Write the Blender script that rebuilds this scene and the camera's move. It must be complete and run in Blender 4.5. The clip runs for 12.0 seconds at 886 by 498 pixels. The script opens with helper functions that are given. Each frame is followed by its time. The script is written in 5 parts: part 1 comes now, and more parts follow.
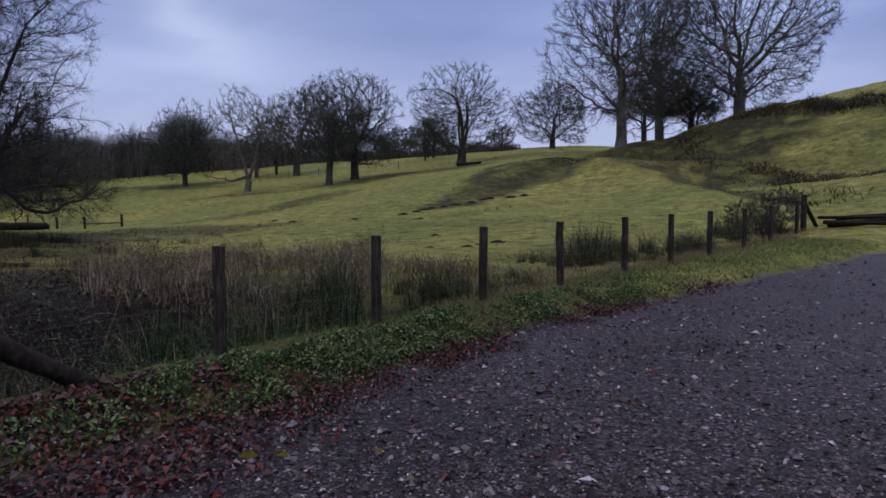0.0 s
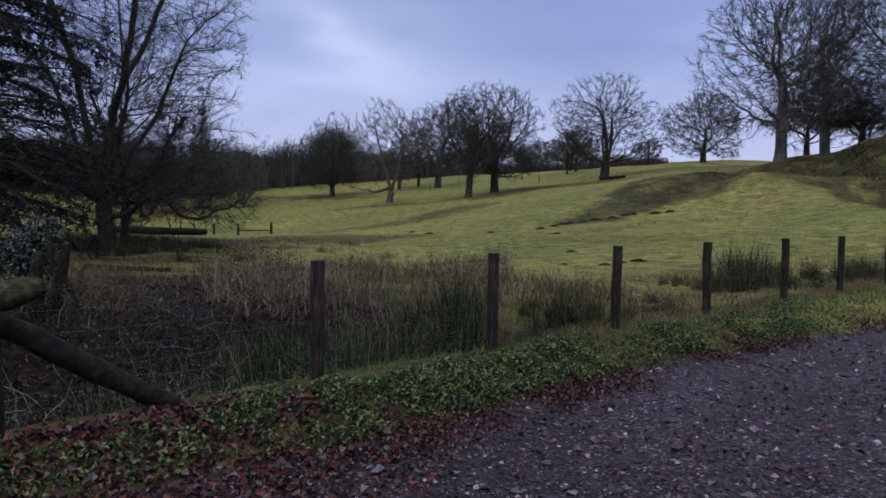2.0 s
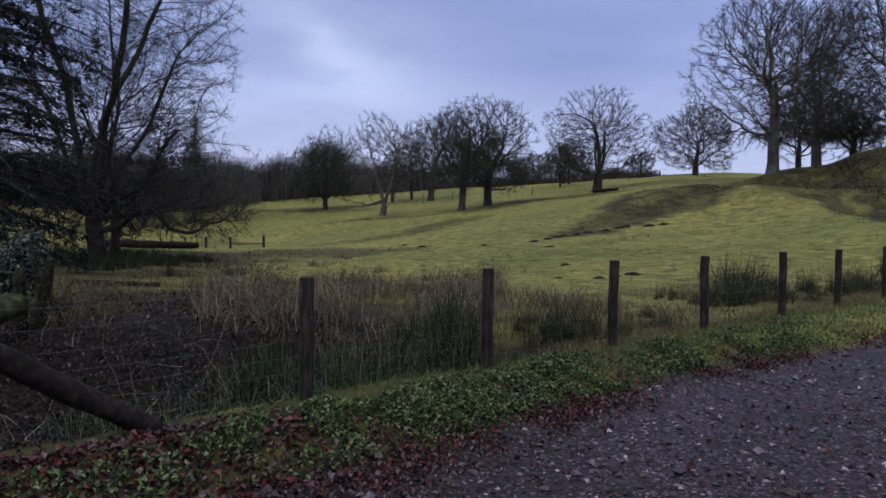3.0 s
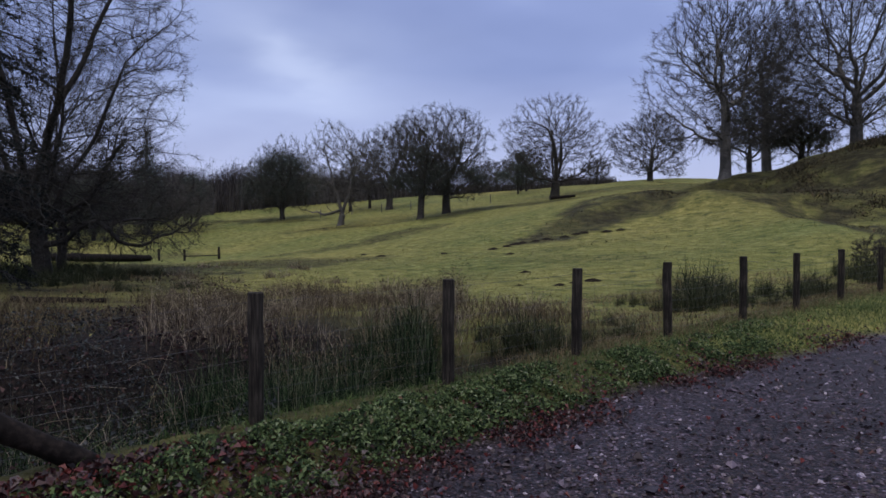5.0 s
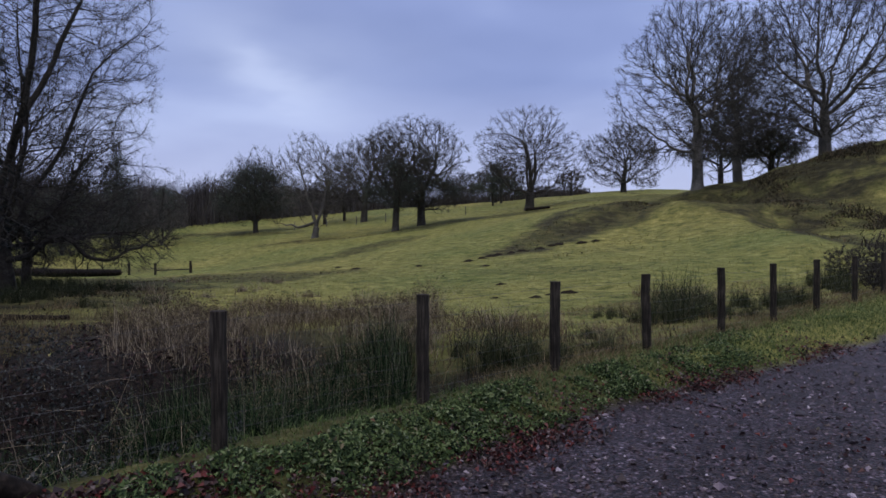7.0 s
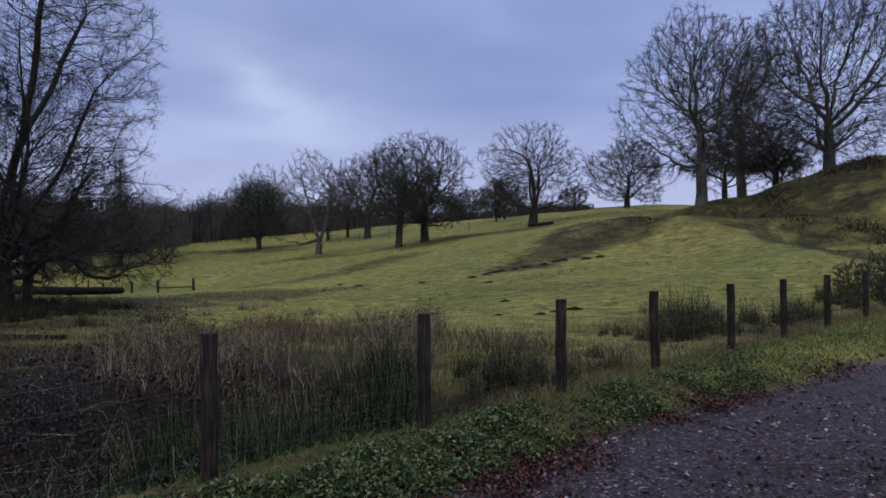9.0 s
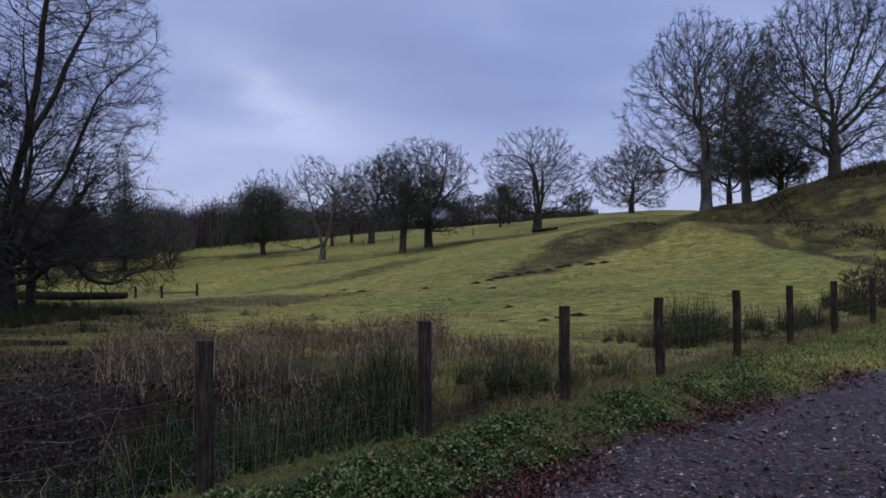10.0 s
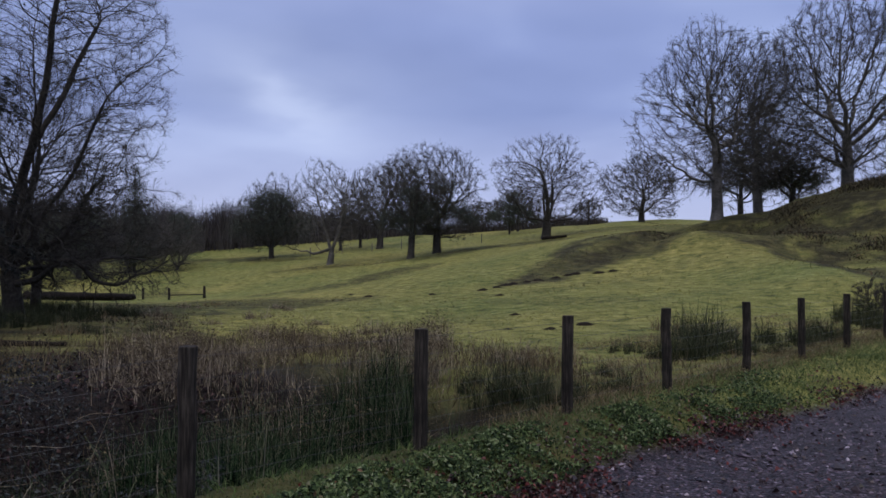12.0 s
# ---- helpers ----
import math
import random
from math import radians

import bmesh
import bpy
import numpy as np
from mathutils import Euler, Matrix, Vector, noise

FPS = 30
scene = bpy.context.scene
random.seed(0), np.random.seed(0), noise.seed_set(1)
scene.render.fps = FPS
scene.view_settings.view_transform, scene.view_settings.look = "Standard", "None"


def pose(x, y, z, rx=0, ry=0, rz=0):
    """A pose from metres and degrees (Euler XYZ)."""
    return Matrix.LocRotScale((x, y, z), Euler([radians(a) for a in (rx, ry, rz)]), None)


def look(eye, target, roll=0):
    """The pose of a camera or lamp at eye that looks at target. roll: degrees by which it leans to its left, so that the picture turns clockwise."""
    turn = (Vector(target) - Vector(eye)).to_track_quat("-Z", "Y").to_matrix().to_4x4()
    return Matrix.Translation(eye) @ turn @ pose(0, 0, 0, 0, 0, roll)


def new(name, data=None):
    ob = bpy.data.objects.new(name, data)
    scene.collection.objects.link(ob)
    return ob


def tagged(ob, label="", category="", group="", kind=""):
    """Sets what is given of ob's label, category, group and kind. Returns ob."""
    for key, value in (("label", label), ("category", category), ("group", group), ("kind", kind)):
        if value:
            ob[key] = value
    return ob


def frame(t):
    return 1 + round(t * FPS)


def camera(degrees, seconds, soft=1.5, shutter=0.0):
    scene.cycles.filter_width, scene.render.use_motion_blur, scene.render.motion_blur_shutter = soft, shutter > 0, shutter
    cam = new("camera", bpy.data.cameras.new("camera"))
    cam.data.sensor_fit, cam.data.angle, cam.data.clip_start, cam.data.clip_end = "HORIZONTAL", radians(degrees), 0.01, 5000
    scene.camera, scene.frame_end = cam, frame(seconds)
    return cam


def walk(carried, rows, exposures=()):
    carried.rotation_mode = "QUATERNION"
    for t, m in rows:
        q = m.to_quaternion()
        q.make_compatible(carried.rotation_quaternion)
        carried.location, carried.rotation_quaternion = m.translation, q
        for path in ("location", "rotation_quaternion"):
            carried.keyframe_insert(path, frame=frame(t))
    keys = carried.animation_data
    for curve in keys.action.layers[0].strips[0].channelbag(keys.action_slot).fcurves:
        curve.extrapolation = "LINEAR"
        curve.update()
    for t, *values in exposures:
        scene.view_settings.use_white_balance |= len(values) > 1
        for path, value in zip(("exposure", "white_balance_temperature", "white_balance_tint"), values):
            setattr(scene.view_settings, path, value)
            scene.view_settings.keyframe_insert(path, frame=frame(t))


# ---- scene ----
cam = camera(61.2, 12.0, soft=1.6, shutter=0.35)
# seconds, place in metres, yaw, pitch, roll in degrees
ROWS = [
    (0.0, 6.193, -3.798, 1.592, 38.76, -4.87, -0.18),
    (0.2, 6.101, -3.663, 1.564, 38.56, -4.72, 0.11),
    (0.5, 6.117, -3.457, 1.546, 39.96, -4.06, 2.86),
    (0.7, 6.026, -3.324, 1.542, 43.67, -4.96, 1.79),
    (1.0, 5.978, -3.193, 1.567, 47.69, -5.49, 0.91),
    (1.5, 5.854, -3.082, 1.575, 49.27, -4.53, 0.76),
    (2.0, 5.760, -3.006, 1.585, 49.46, -3.92, 0.72),
    (2.5, 5.686, -2.942, 1.594, 49.35, -3.36, 0.66),
    (3.0, 5.610, -2.877, 1.600, 48.96, -2.94, 0.63),
    (5.0, 5.372, -2.649, 1.603, 45.85, -2.29, -0.12),
    (5.5, 5.330, -2.603, 1.606, 45.12, -2.18, -0.16),
    (6.0, 5.284, -2.552, 1.606, 44.56, -1.96, -0.28),
    (6.5, 5.227, -2.493, 1.609, 44.15, -1.72, -0.32),
    (7.0, 5.186, -2.447, 1.611, 43.96, -1.39, -0.44),
    (9.0, 5.023, -2.249, 1.617, 44.23, -0.15, -0.70),
    (9.5, 4.990, -2.197, 1.621, 44.41, 0.08, -0.67),
    (10.0, 4.968, -2.155, 1.622, 44.54, 0.27, -0.65),
    (10.5, 4.945, -2.093, 1.622, 44.71, 0.45, -0.42),
    (11.0, 4.910, -2.033, 1.622, 44.85, 0.58, -0.19),
    (11.5, 4.890, -1.976, 1.623, 45.02, 0.67, 0.04),
    (12.0, 4.863, -1.915, 1.620, 45.24, 0.74, 0.22),
]


def aim(x, y, z, yaw, pitch, roll):
    a, b = radians(yaw), radians(pitch)
    ahead = (-math.sin(a) * math.cos(b), math.cos(a) * math.cos(b), math.sin(b))
    return look((x, y, z), (x + ahead[0], y + ahead[1], z + ahead[2]), roll)


walk(cam, [(t, aim(*r)) for t, *r in ROWS], [(0.0, 0.0), (0.8, 0.04), (1.5, 0.16), (3.0, 0.15), (5.0, 0.08), (7.0, 0.08), (9.0, 0.02), (12.0, 0.06)])

# ---- light: an overcast winter dusk ----
world = bpy.data.worlds.new("overcast_sky")
scene.world = world
world.use_nodes = True
SUN_EL, SUN_AZ = 38.0, 200.0
SKY = 1.0


def node(tree, kind, **values):
    n = tree.nodes.new(kind)
    for key, v in values.items():
        n.inputs[key.replace("_", " ")].default_value = v
    return n


def build_sky():
    t = world.node_tree
    t.nodes.clear()
    out = t.nodes.new("ShaderNodeOutputWorld")
    bg = t.nodes.new("ShaderNodeBackground")
    clear = t.nodes.new("ShaderNodeTexSky")
    clear.sky_type = "NISHITA"
    clear.sun_disc = False
    clear.sun_elevation = radians(SUN_EL)
    clear.sun_rotation = radians(SUN_AZ)
    dim = t.nodes.new("ShaderNodeMix")
    dim.data_type, dim.blend_type = "RGBA", "MULTIPLY"
    dim.inputs[0].default_value = 1.0
    dim.inputs[7].default_value = (0.07, 0.07, 0.075, 1)
    t.links.new(clear.outputs[0], dim.inputs[6])
    co = t.nodes.new("ShaderNodeTexCoord")
    sep = t.nodes.new("ShaderNodeSeparateXYZ")
    t.links.new(co.outputs["Generated"], sep.inputs[0])
    # flattened clouds: direction divided by height
    up = t.nodes.new("ShaderNodeMath")
    up.operation = "ADD"
    up.inputs[1].default_value = 0.18
    t.links.new(sep.outputs[2], up.inputs[0])
    div = t.nodes.new("ShaderNodeVectorMath")
    div.operation = "DIVIDE"
    t.links.new(co.outputs["Generated"], div.inputs[0])
    comb = t.nodes.new("ShaderNodeCombineXYZ")
    for i in range(3):
        t.links.new(up.outputs[0], comb.inputs[i])
    t.links.new(comb.outputs[0], div.inputs[1])
    n1 = node(t, "ShaderNodeTexNoise", Scale=1.05, Detail=3.0, Roughness=0.45, Distortion=0.3)
    n2 = node(t, "ShaderNodeTexNoise", Scale=2.6, Detail=3.0, Roughness=0.5)
    t.links.new(div.outputs[0], n1.inputs["Vector"])
    t.links.new(div.outputs[0], n2.inputs["Vector"])
    mixn = t.nodes.new("ShaderNodeMix")
    mixn.data_type = "FLOAT"
    mixn.inputs[0].default_value = 0.14
    t.links.new(n1.outputs[0], mixn.inputs[2])
    t.links.new(n2.outputs[0], mixn.inputs[3])
    ramp = t.nodes.new("ShaderNodeValToRGB")
    e = ramp.color_ramp.elements
    e[0].position, e[0].color = 0.32, (0.225, 0.290, 0.562, 1)
    e[1].position, e[1].color = 0.68, (0.400, 0.490, 0.81, 1)
    m = e.new(0.5)
    m.color = (0.286, 0.360, 0.665, 1)
    t.links.new(mixn.outputs[0], ramp.inputs[0])
    # paler and pinker just over the horizon
    low = t.nodes.new("ShaderNodeMapRange")
    low.inputs[1].default_value, low.inputs[2].default_value = 0.03, 0.19
    low.inputs[3].default_value, low.inputs[4].default_value = 0.9, 0.0
    t.links.new(sep.outputs[2], low.inputs[0])
    pale = t.nodes.new("ShaderNodeMix")
    pale.data_type = "RGBA"
    pale.inputs[7].default_value = (0.53, 0.58, 0.84, 1)
    t.links.new(low.outputs[0], pale.inputs[0])
    t.links.new(ramp.outputs[0], pale.inputs[6])
    # a thin place in the cloud, where the hidden sun brightens it: a slanting streak in a wide soft glow
    h = GAP.cross(Vector((0, 0, 1))).normalized()
    u = h.cross(GAP)
    along = h * math.cos(radians(24)) - u * math.sin(radians(24))
    across = h * math.sin(radians(24)) + u * math.cos(radians(24))
    warp = t.nodes.new("ShaderNodeVectorMath")
    warp.operation = "MULTIPLY_ADD"
    warp.inputs[1].default_value = (0.10, 0.10, 0.10)
    t.links.new(n2.outputs["Color"], warp.inputs[0])
    t.links.new(co.outputs["Generated"], warp.inputs[2])
    shift = t.nodes.new("ShaderNodeVectorMath")
    shift.operation = "SUBTRACT"
    shift.inputs[1].default_value = (0.05, 0.05, 0.05)
    t.links.new(warp.outputs[0], shift.inputs[0])

    def maths(op, a, b):
        n = t.nodes.new("ShaderNodeMath")
        n.operation = op
        for k, v in enumerate((a, b)):
            if isinstance(v, (int, float)):
                n.inputs[k].default_value = v
            else:
                t.links.new(v, n.inputs[k])
        return n.outputs[0]

    def toward(v):
        n = t.nodes.new("ShaderNodeVectorMath")
        n.operation = "DOT_PRODUCT"
        n.inputs[1].default_value = v
        t.links.new(shift.outputs[0], n.inputs[0])
        return n.outputs["Value"]

    ta, tc, front = toward(along), toward(across), maths("GREATER_THAN", toward(GAP), 0.0)
    total = 0.0
    for wide, high, much in ((0.080, 0.028, 0.38), (0.22, 0.10, 0.32)):
        q = maths("ADD", maths("POWER", maths("ABSOLUTE", maths("DIVIDE", ta, wide), 0), 2.0), maths("POWER", maths("ABSOLUTE", maths("DIVIDE", tc, high), 0), 2.0))
        total = maths("ADD", total, maths("MULTIPLY", maths("POWER", 2.718, maths("MULTIPLY", q, -1.0)), much))
    ragged = maths("MULTIPLY", total, front)
    gap = t.nodes.new("ShaderNodeMix")
    gap.data_type = "RGBA"
    gap.inputs[7].default_value = (0.62, 0.71, 0.99, 1)
    t.links.new(ragged, gap.inputs[0])
    t.links.new(pale.outputs[2], gap.inputs[6])
    # an overcast dome is brightest overhead
    dome = t.nodes.new("ShaderNodeMapRange")
    dome.inputs[1].default_value, dome.inputs[2].default_value = 0.30, 0.95
    t.links.new(sep.outputs[2], dome.inputs[0])
    tone = t.nodes.new("ShaderNodeMix")
    tone.data_type = "RGBA"
    tone.clamp_result = False
    tone.inputs[6].default_value, tone.inputs[7].default_value = (1, 1, 1, 1), (*ZENITH, 1)
    t.links.new(dome.outputs[0], tone.inputs[0])
    gain = t.nodes.new("ShaderNodeVectorMath")
    gain.operation = "MULTIPLY"
    t.links.new(gap.outputs[2], gain.inputs[0])
    t.links.new(tone.outputs[2], gain.inputs[1])
    fin = t.nodes.new("ShaderNodeMix")
    fin.data_type = "RGBA"
    fin.inputs[0].default_value = 0.93
    t.links.new(dim.outputs[2], fin.inputs[6])
    t.links.new(gain.outputs[0], fin.inputs[7])
    t.links.new(fin.outputs[2], bg.inputs[0])
    bg.inputs[1].default_value = SKY
    t.links.new(bg.outputs[0], out.inputs[0])


ZENITH = (2.15, 1.75, 1.25)
GAP = Vector((-0.815, 0.545, 0.198)).normalized()
build_sky()
sun_data = bpy.data.lights.new("sun", "SUN")
sun_data.energy, sun_data.angle, sun_data.color = 1.0, radians(40), (1.0, 0.89, 0.72)
sun = new("sun", sun_data)
sun.matrix_world = look((0, 0, 50), (-16, 22, 0))


# ---- materials ----
def material(name, rough=0.8, metal=0.0, spec=0.3):
    m = bpy.data.materials.new(name)
    m.use_nodes = True
    b = m.node_tree.nodes["Principled BSDF"]
    b.inputs["Roughness"].default_value = rough
    b.inputs["Metallic"].default_value = metal
    b.inputs["Specular IOR Level"].default_value = spec
    return m, m.node_tree, b


def ramp_of(t, stops):
    r = t.nodes.new("ShaderNodeValToRGB")
    e = r.color_ramp.elements
    e[0].position, e[0].color = stops[0][0], (*stops[0][1], 1)
    e[1].position, e[1].color = stops[-1][0], (*stops[-1][1], 1)
    for p, c in stops[1:-1]:
        e.new(p).color = (*c, 1)
    return r


def noise_at(t, scale, detail=4.0, rough=0.55, vec=None):
    n = node(t, "ShaderNodeTexNoise", Scale=scale, Detail=detail, Roughness=rough)
    if vec is None:
        vec = t.nodes.new("ShaderNodeTexCoord").outputs["Object"]
    t.links.new(vec, n.inputs["Vector"])
    return n


def mix_rgb(t, fac, a, b, mode="MIX"):
    m = t.nodes.new("ShaderNodeMix")
    m.data_type, m.blend_type = "RGBA", mode
    for value, slot in ((fac, 0), (a, 6), (b, 7)):
        if hasattr(value, "is_output"):
            t.links.new(value, m.inputs[slot])
        else:
            m.inputs[slot].default_value = value if slot == 0 else (*value, 1)
    return m.outputs[2]


def bump(t, b, height, strength=0.4, dist=0.02):
    n = t.nodes.new("ShaderNodeBump")
    n.inputs["Strength"].default_value, n.inputs["Distance"].default_value = strength, dist
    t.links.new(height, n.inputs["Height"])
    t.links.new(n.outputs[0], b.inputs["Normal"])


def two_scale(name, dark, mid, light, fine, coarse, rough=0.85, spec=0.25, relief=0.4, dist=0.01, island=0.0):
    """A surface with fine grain and coarse stains, and a shade of its own for each loose piece."""
    m, t, b = material(name, rough, 0.0, spec)
    f, c = noise_at(t, fine, 6.0), noise_at(t, coarse, 3.0)
    r = ramp_of(t, [(0.28, dark), (0.5, mid), (0.74, light)])
    t.links.new(f.outputs[0], r.inputs[0])
    r2 = ramp_of(t, [(0.35, (0.62, 0.62, 0.62)), (0.65, (1.25, 1.22, 1.18))])
    t.links.new(c.outputs[0], r2.inputs[0])
    col = mix_rgb(t, 1.0, r.outputs[0], r2.outputs[0], "MULTIPLY")
    if island:
        g = t.nodes.new("ShaderNodeNewGeometry")
        r3 = ramp_of(t, [(0.0, (1 - island,) * 3), (1.0, (1 + island,) * 3)])
        t.links.new(g.outputs["Random Per Island"], r3.inputs[0])
        col = mix_rgb(t, 1.0, col, r3.outputs[0], "MULTIPLY")
    t.links.new(col, b.inputs["Base Color"])
    bump(t, b, f.outputs[0], relief, dist)
    return m


def grained(name, dark, mid, light, rough=0.85):
    """Weathered wood with long grain along its own z axis."""
    m, t, b = material(name, rough, 0.0, 0.2)
    co = t.nodes.new("ShaderNodeTexCoord").outputs["Object"]
    scale = t.nodes.new("ShaderNodeVectorMath")
    scale.operation = "MULTIPLY"
    scale.inputs[1].default_value = (1.0, 1.0, 0.06)
    t.links.new(co, scale.inputs[0])
    f, c = noise_at(t, 60.0, 5.0, 0.6, scale.outputs[0]), noise_at(t, 5.0, 3.0, 0.5, co)
    r = ramp_of(t, [(0.3, dark), (0.5, mid), (0.72, light)])
    t.links.new(f.outputs[0], r.inputs[0])
    r2 = ramp_of(t, [(0.35, (0.6, 0.6, 0.58)), (0.65, (1.25, 1.22, 1.2))])
    t.links.new(c.outputs[0], r2.inputs[0])
    t.links.new(mix_rgb(t, 1.0, r.outputs[0], r2.outputs[0], "MULTIPLY"), b.inputs["Base Color"])
    bump(t, b, f.outputs[0], 0.5, 0.004)
    return m


def island_colours(name, stops, rough=0.7, spec=0.3, through_light=0.0):
    """Loose pieces, each with its own colour out of the stops."""
    m, t, b = material(name, rough, 0.0, spec)
    g = t.nodes.new("ShaderNodeNewGeometry")
    r = ramp_of(t, stops)
    t.links.new(g.outputs["Random Per Island"], r.inputs[0])
    n = noise_at(t, 60.0, 3.0)
    r2 = ramp_of(t, [(0.3, (0.75, 0.75, 0.75)), (0.7, (1.2, 1.2, 1.2))])
    t.links.new(n.outputs[0], r2.inputs[0])
    t.links.new(mix_rgb(t, 1.0, r.outputs[0], r2.outputs[0], "MULTIPLY"), b.inputs["Base Color"])
    return m


def ground_material():
    m, t, b = material("field_and_gravel", 0.9, 0.0, 0.2)
    co = t.nodes.new("ShaderNodeTexCoord").outputs["Object"]
    at = t.nodes.new("ShaderNodeVertexColor")
    at.layer_name = "cover"
    sep = t.nodes.new("ShaderNodeSeparateColor")
    t.links.new(at.outputs[0], sep.inputs[0])
    # pasture
    big, med, fine = noise_at(t, 0.07, 4.0, 0.6, co), noise_at(t, 1.5, 5.0, 0.7, co), noise_at(t, 14.0, 4.0, 0.6, co)
    g1 = ramp_of(t, [(0.30, (0.080, 0.089, 0.031)), (0.44, (0.183, 0.190, 0.059)), (0.56, (0.247, 0.246, 0.082)), (0.70, (0.379, 0.360, 0.143))])
    t.links.new(med.outputs[0], g1.inputs[0])
    g2 = ramp_of(t, [(0.35, (0.74, 0.84, 0.74)), (0.65, (1.24, 1.14, 1.02))])
    t.links.new(big.outputs[0], g2.inputs[0])
    g3 = ramp_of(t, [(0.3, (0.62, 0.64, 0.6)), (0.7, (1.3, 1.28, 1.2))])
    t.links.new(fine.outputs[0], g3.inputs[0])
    grass = mix_rgb(t, 1.0, mix_rgb(t, 1.0, g1.outputs[0], g2.outputs[0], "MULTIPLY"), g3.outputs[0], "MULTIPLY")
    spot = noise_at(t, 2.3, 2.0, 0.5, co)
    g4 = ramp_of(t, [(0.36, (0.55, 0.60, 0.52)), (0.42, (1.0, 1.0, 1.0)), (0.62, (1.0, 1.0, 1.0)), (0.72, (1.22, 1.16, 1.05))])
    t.links.new(spot.outputs[0], g4.inputs[0])
    grass = mix_rgb(t, 1.0, grass, g4.outputs[0], "MULTIPLY")
    # bracken and rough dead growth; shaded banks and hollows are painted with it
    k = ramp_of(t, [(0.3, (0.012, 0.012, 0.005)), (0.5, (0.034, 0.032, 0.012)), (0.72, (0.100, 0.088, 0.034))])
    t.links.new(med.outputs[0], k.inputs[0])
    col = mix_rgb(t, sep.outputs[0], grass, k.outputs[0])
    # wet mud and litter of the ditch, its shade painted in as near black
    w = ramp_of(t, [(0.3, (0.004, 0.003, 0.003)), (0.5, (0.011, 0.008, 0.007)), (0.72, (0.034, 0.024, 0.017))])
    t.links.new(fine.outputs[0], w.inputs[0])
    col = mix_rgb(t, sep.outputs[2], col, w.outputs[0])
    # grit of the yard: packed small stones, each with its own shade
    grit, patch = noise_at(t, 70.0, 5.0, 0.75, co), noise_at(t, 0.8, 4.0, 0.6, co)
    bend = noise_at(t, 9.0, 2.0, 0.5, co)
    cells = node(t, "ShaderNodeTexVoronoi", Scale=34.0)
    t.links.new(mix_rgb(t, 0.03, co, bend.outputs["Color"], "ADD"), cells.inputs["Vector"])
    one = t.nodes.new("ShaderNodeSeparateColor")
    t.links.new(cells.outputs["Color"], one.inputs[0])
    s = ramp_of(t, [(0.0, (0.010, 0.009, 0.011)), (0.3, (0.037, 0.026, 0.035)), (0.5, (0.072, 0.052, 0.052)), (0.7, (0.092, 0.066, 0.084)), (0.9, (0.151, 0.114, 0.139)), (0.97, (0.262, 0.213, 0.265)), (1.0, (0.458, 0.404, 0.471))])
    t.links.new(one.outputs[0], s.inputs[0])
    s2 = ramp_of(t, [(0.35, (0.72, 0.70, 0.68)), (0.65, (1.2, 1.18, 1.22))])
    t.links.new(patch.outputs[0], s2.inputs[0])
    s3 = ramp_of(t, [(0.3, (0.5, 0.5, 0.5)), (0.7, (1.35, 1.35, 1.35))])
    t.links.new(grit.outputs[0], s3.inputs[0])
    # rims of the cells darkened: shade between the stones, put into the colour
    gap = ramp_of(t, [(0.25, (1.0, 1.0, 1.0)), (0.62, (0.28, 0.27, 0.28))])
    t.links.new(cells.outputs["Distance"], gap.inputs[0])
    gravel = mix_rgb(t, 1.0, s.outputs[0], s2.outputs[0], "MULTIPLY")
    gravel = mix_rgb(t, 1.0, gravel, s3.outputs[0], "MULTIPLY")
    gravel = mix_rgb(t, 1.0, gravel, gap.outputs[0], "MULTIPLY")
    # near corner browner, and the lack of grazing sheen painted in as darker gravel
    near_tone = mix_rgb(t, sep.outputs[2], (1, 1, 1), (0.42, 0.38, 0.28))
    gravel = mix_rgb(t, 1.0, gravel, near_tone, "MULTIPLY")
    col = mix_rgb(t, sep.outputs[1], col, gravel)
    t.links.new(col, b.inputs["Base Color"])
    wet = t.nodes.new("ShaderNodeMapRange")
    wet.inputs[3].default_value, wet.inputs[4].default_value = 0.9, 0.42
    t.links.new(sep.outputs[1], wet.inputs[0])
    t.links.new(wet.outputs[0], b.inputs["Roughness"])
    add = t.nodes.new("ShaderNodeMath")
    add.operation = "SUBTRACT"
    t.links.new(fine.outputs[0], add.inputs[0])
    t.links.new(cells.outputs["Distance"], add.inputs[1])
    bump(t, b, add.outputs[0], 0.7, 0.03)
    return m


GROUND = ground_material()
DARK_BARK = two_scale("wet_dark_bark", (0.014, 0.013, 0.012), (0.034, 0.031, 0.028), (0.070, 0.066, 0.058), 9.0, 0.8, 0.8, 0.3, 0.8, 0.04)
FINE_TWIG = two_scale("brown_fine_twig", (0.032, 0.029, 0.028), (0.058, 0.054, 0.051), (0.095, 0.088, 0.083), 3.0, 0.3, 0.9, 0.15, 0.0)
BARK = two_scale("grey_brown_bark", (0.026, 0.024, 0.021), (0.056, 0.052, 0.046), (0.105, 0.098, 0.086), 9.0, 0.8, 0.9, 0.2, 0.8, 0.04)
PALE_BARK = two_scale("pale_grey_bark", (0.055, 0.052, 0.047), (0.115, 0.110, 0.100), (0.19, 0.18, 0.165), 9.0, 0.9, 0.9, 0.2, 0.8, 0.04)
TWIG = two_scale("dark_twig", (0.040, 0.038, 0.036), (0.072, 0.069, 0.064), (0.12, 0.115, 0.106), 3.0, 0.3, 0.9, 0.15, 0.0)
PALE_TWIG = two_scale("pale_twig", (0.065, 0.062, 0.058), (0.105, 0.100, 0.094), (0.16, 0.153, 0.142), 3.0, 0.3, 0.9, 0.15, 0.0)
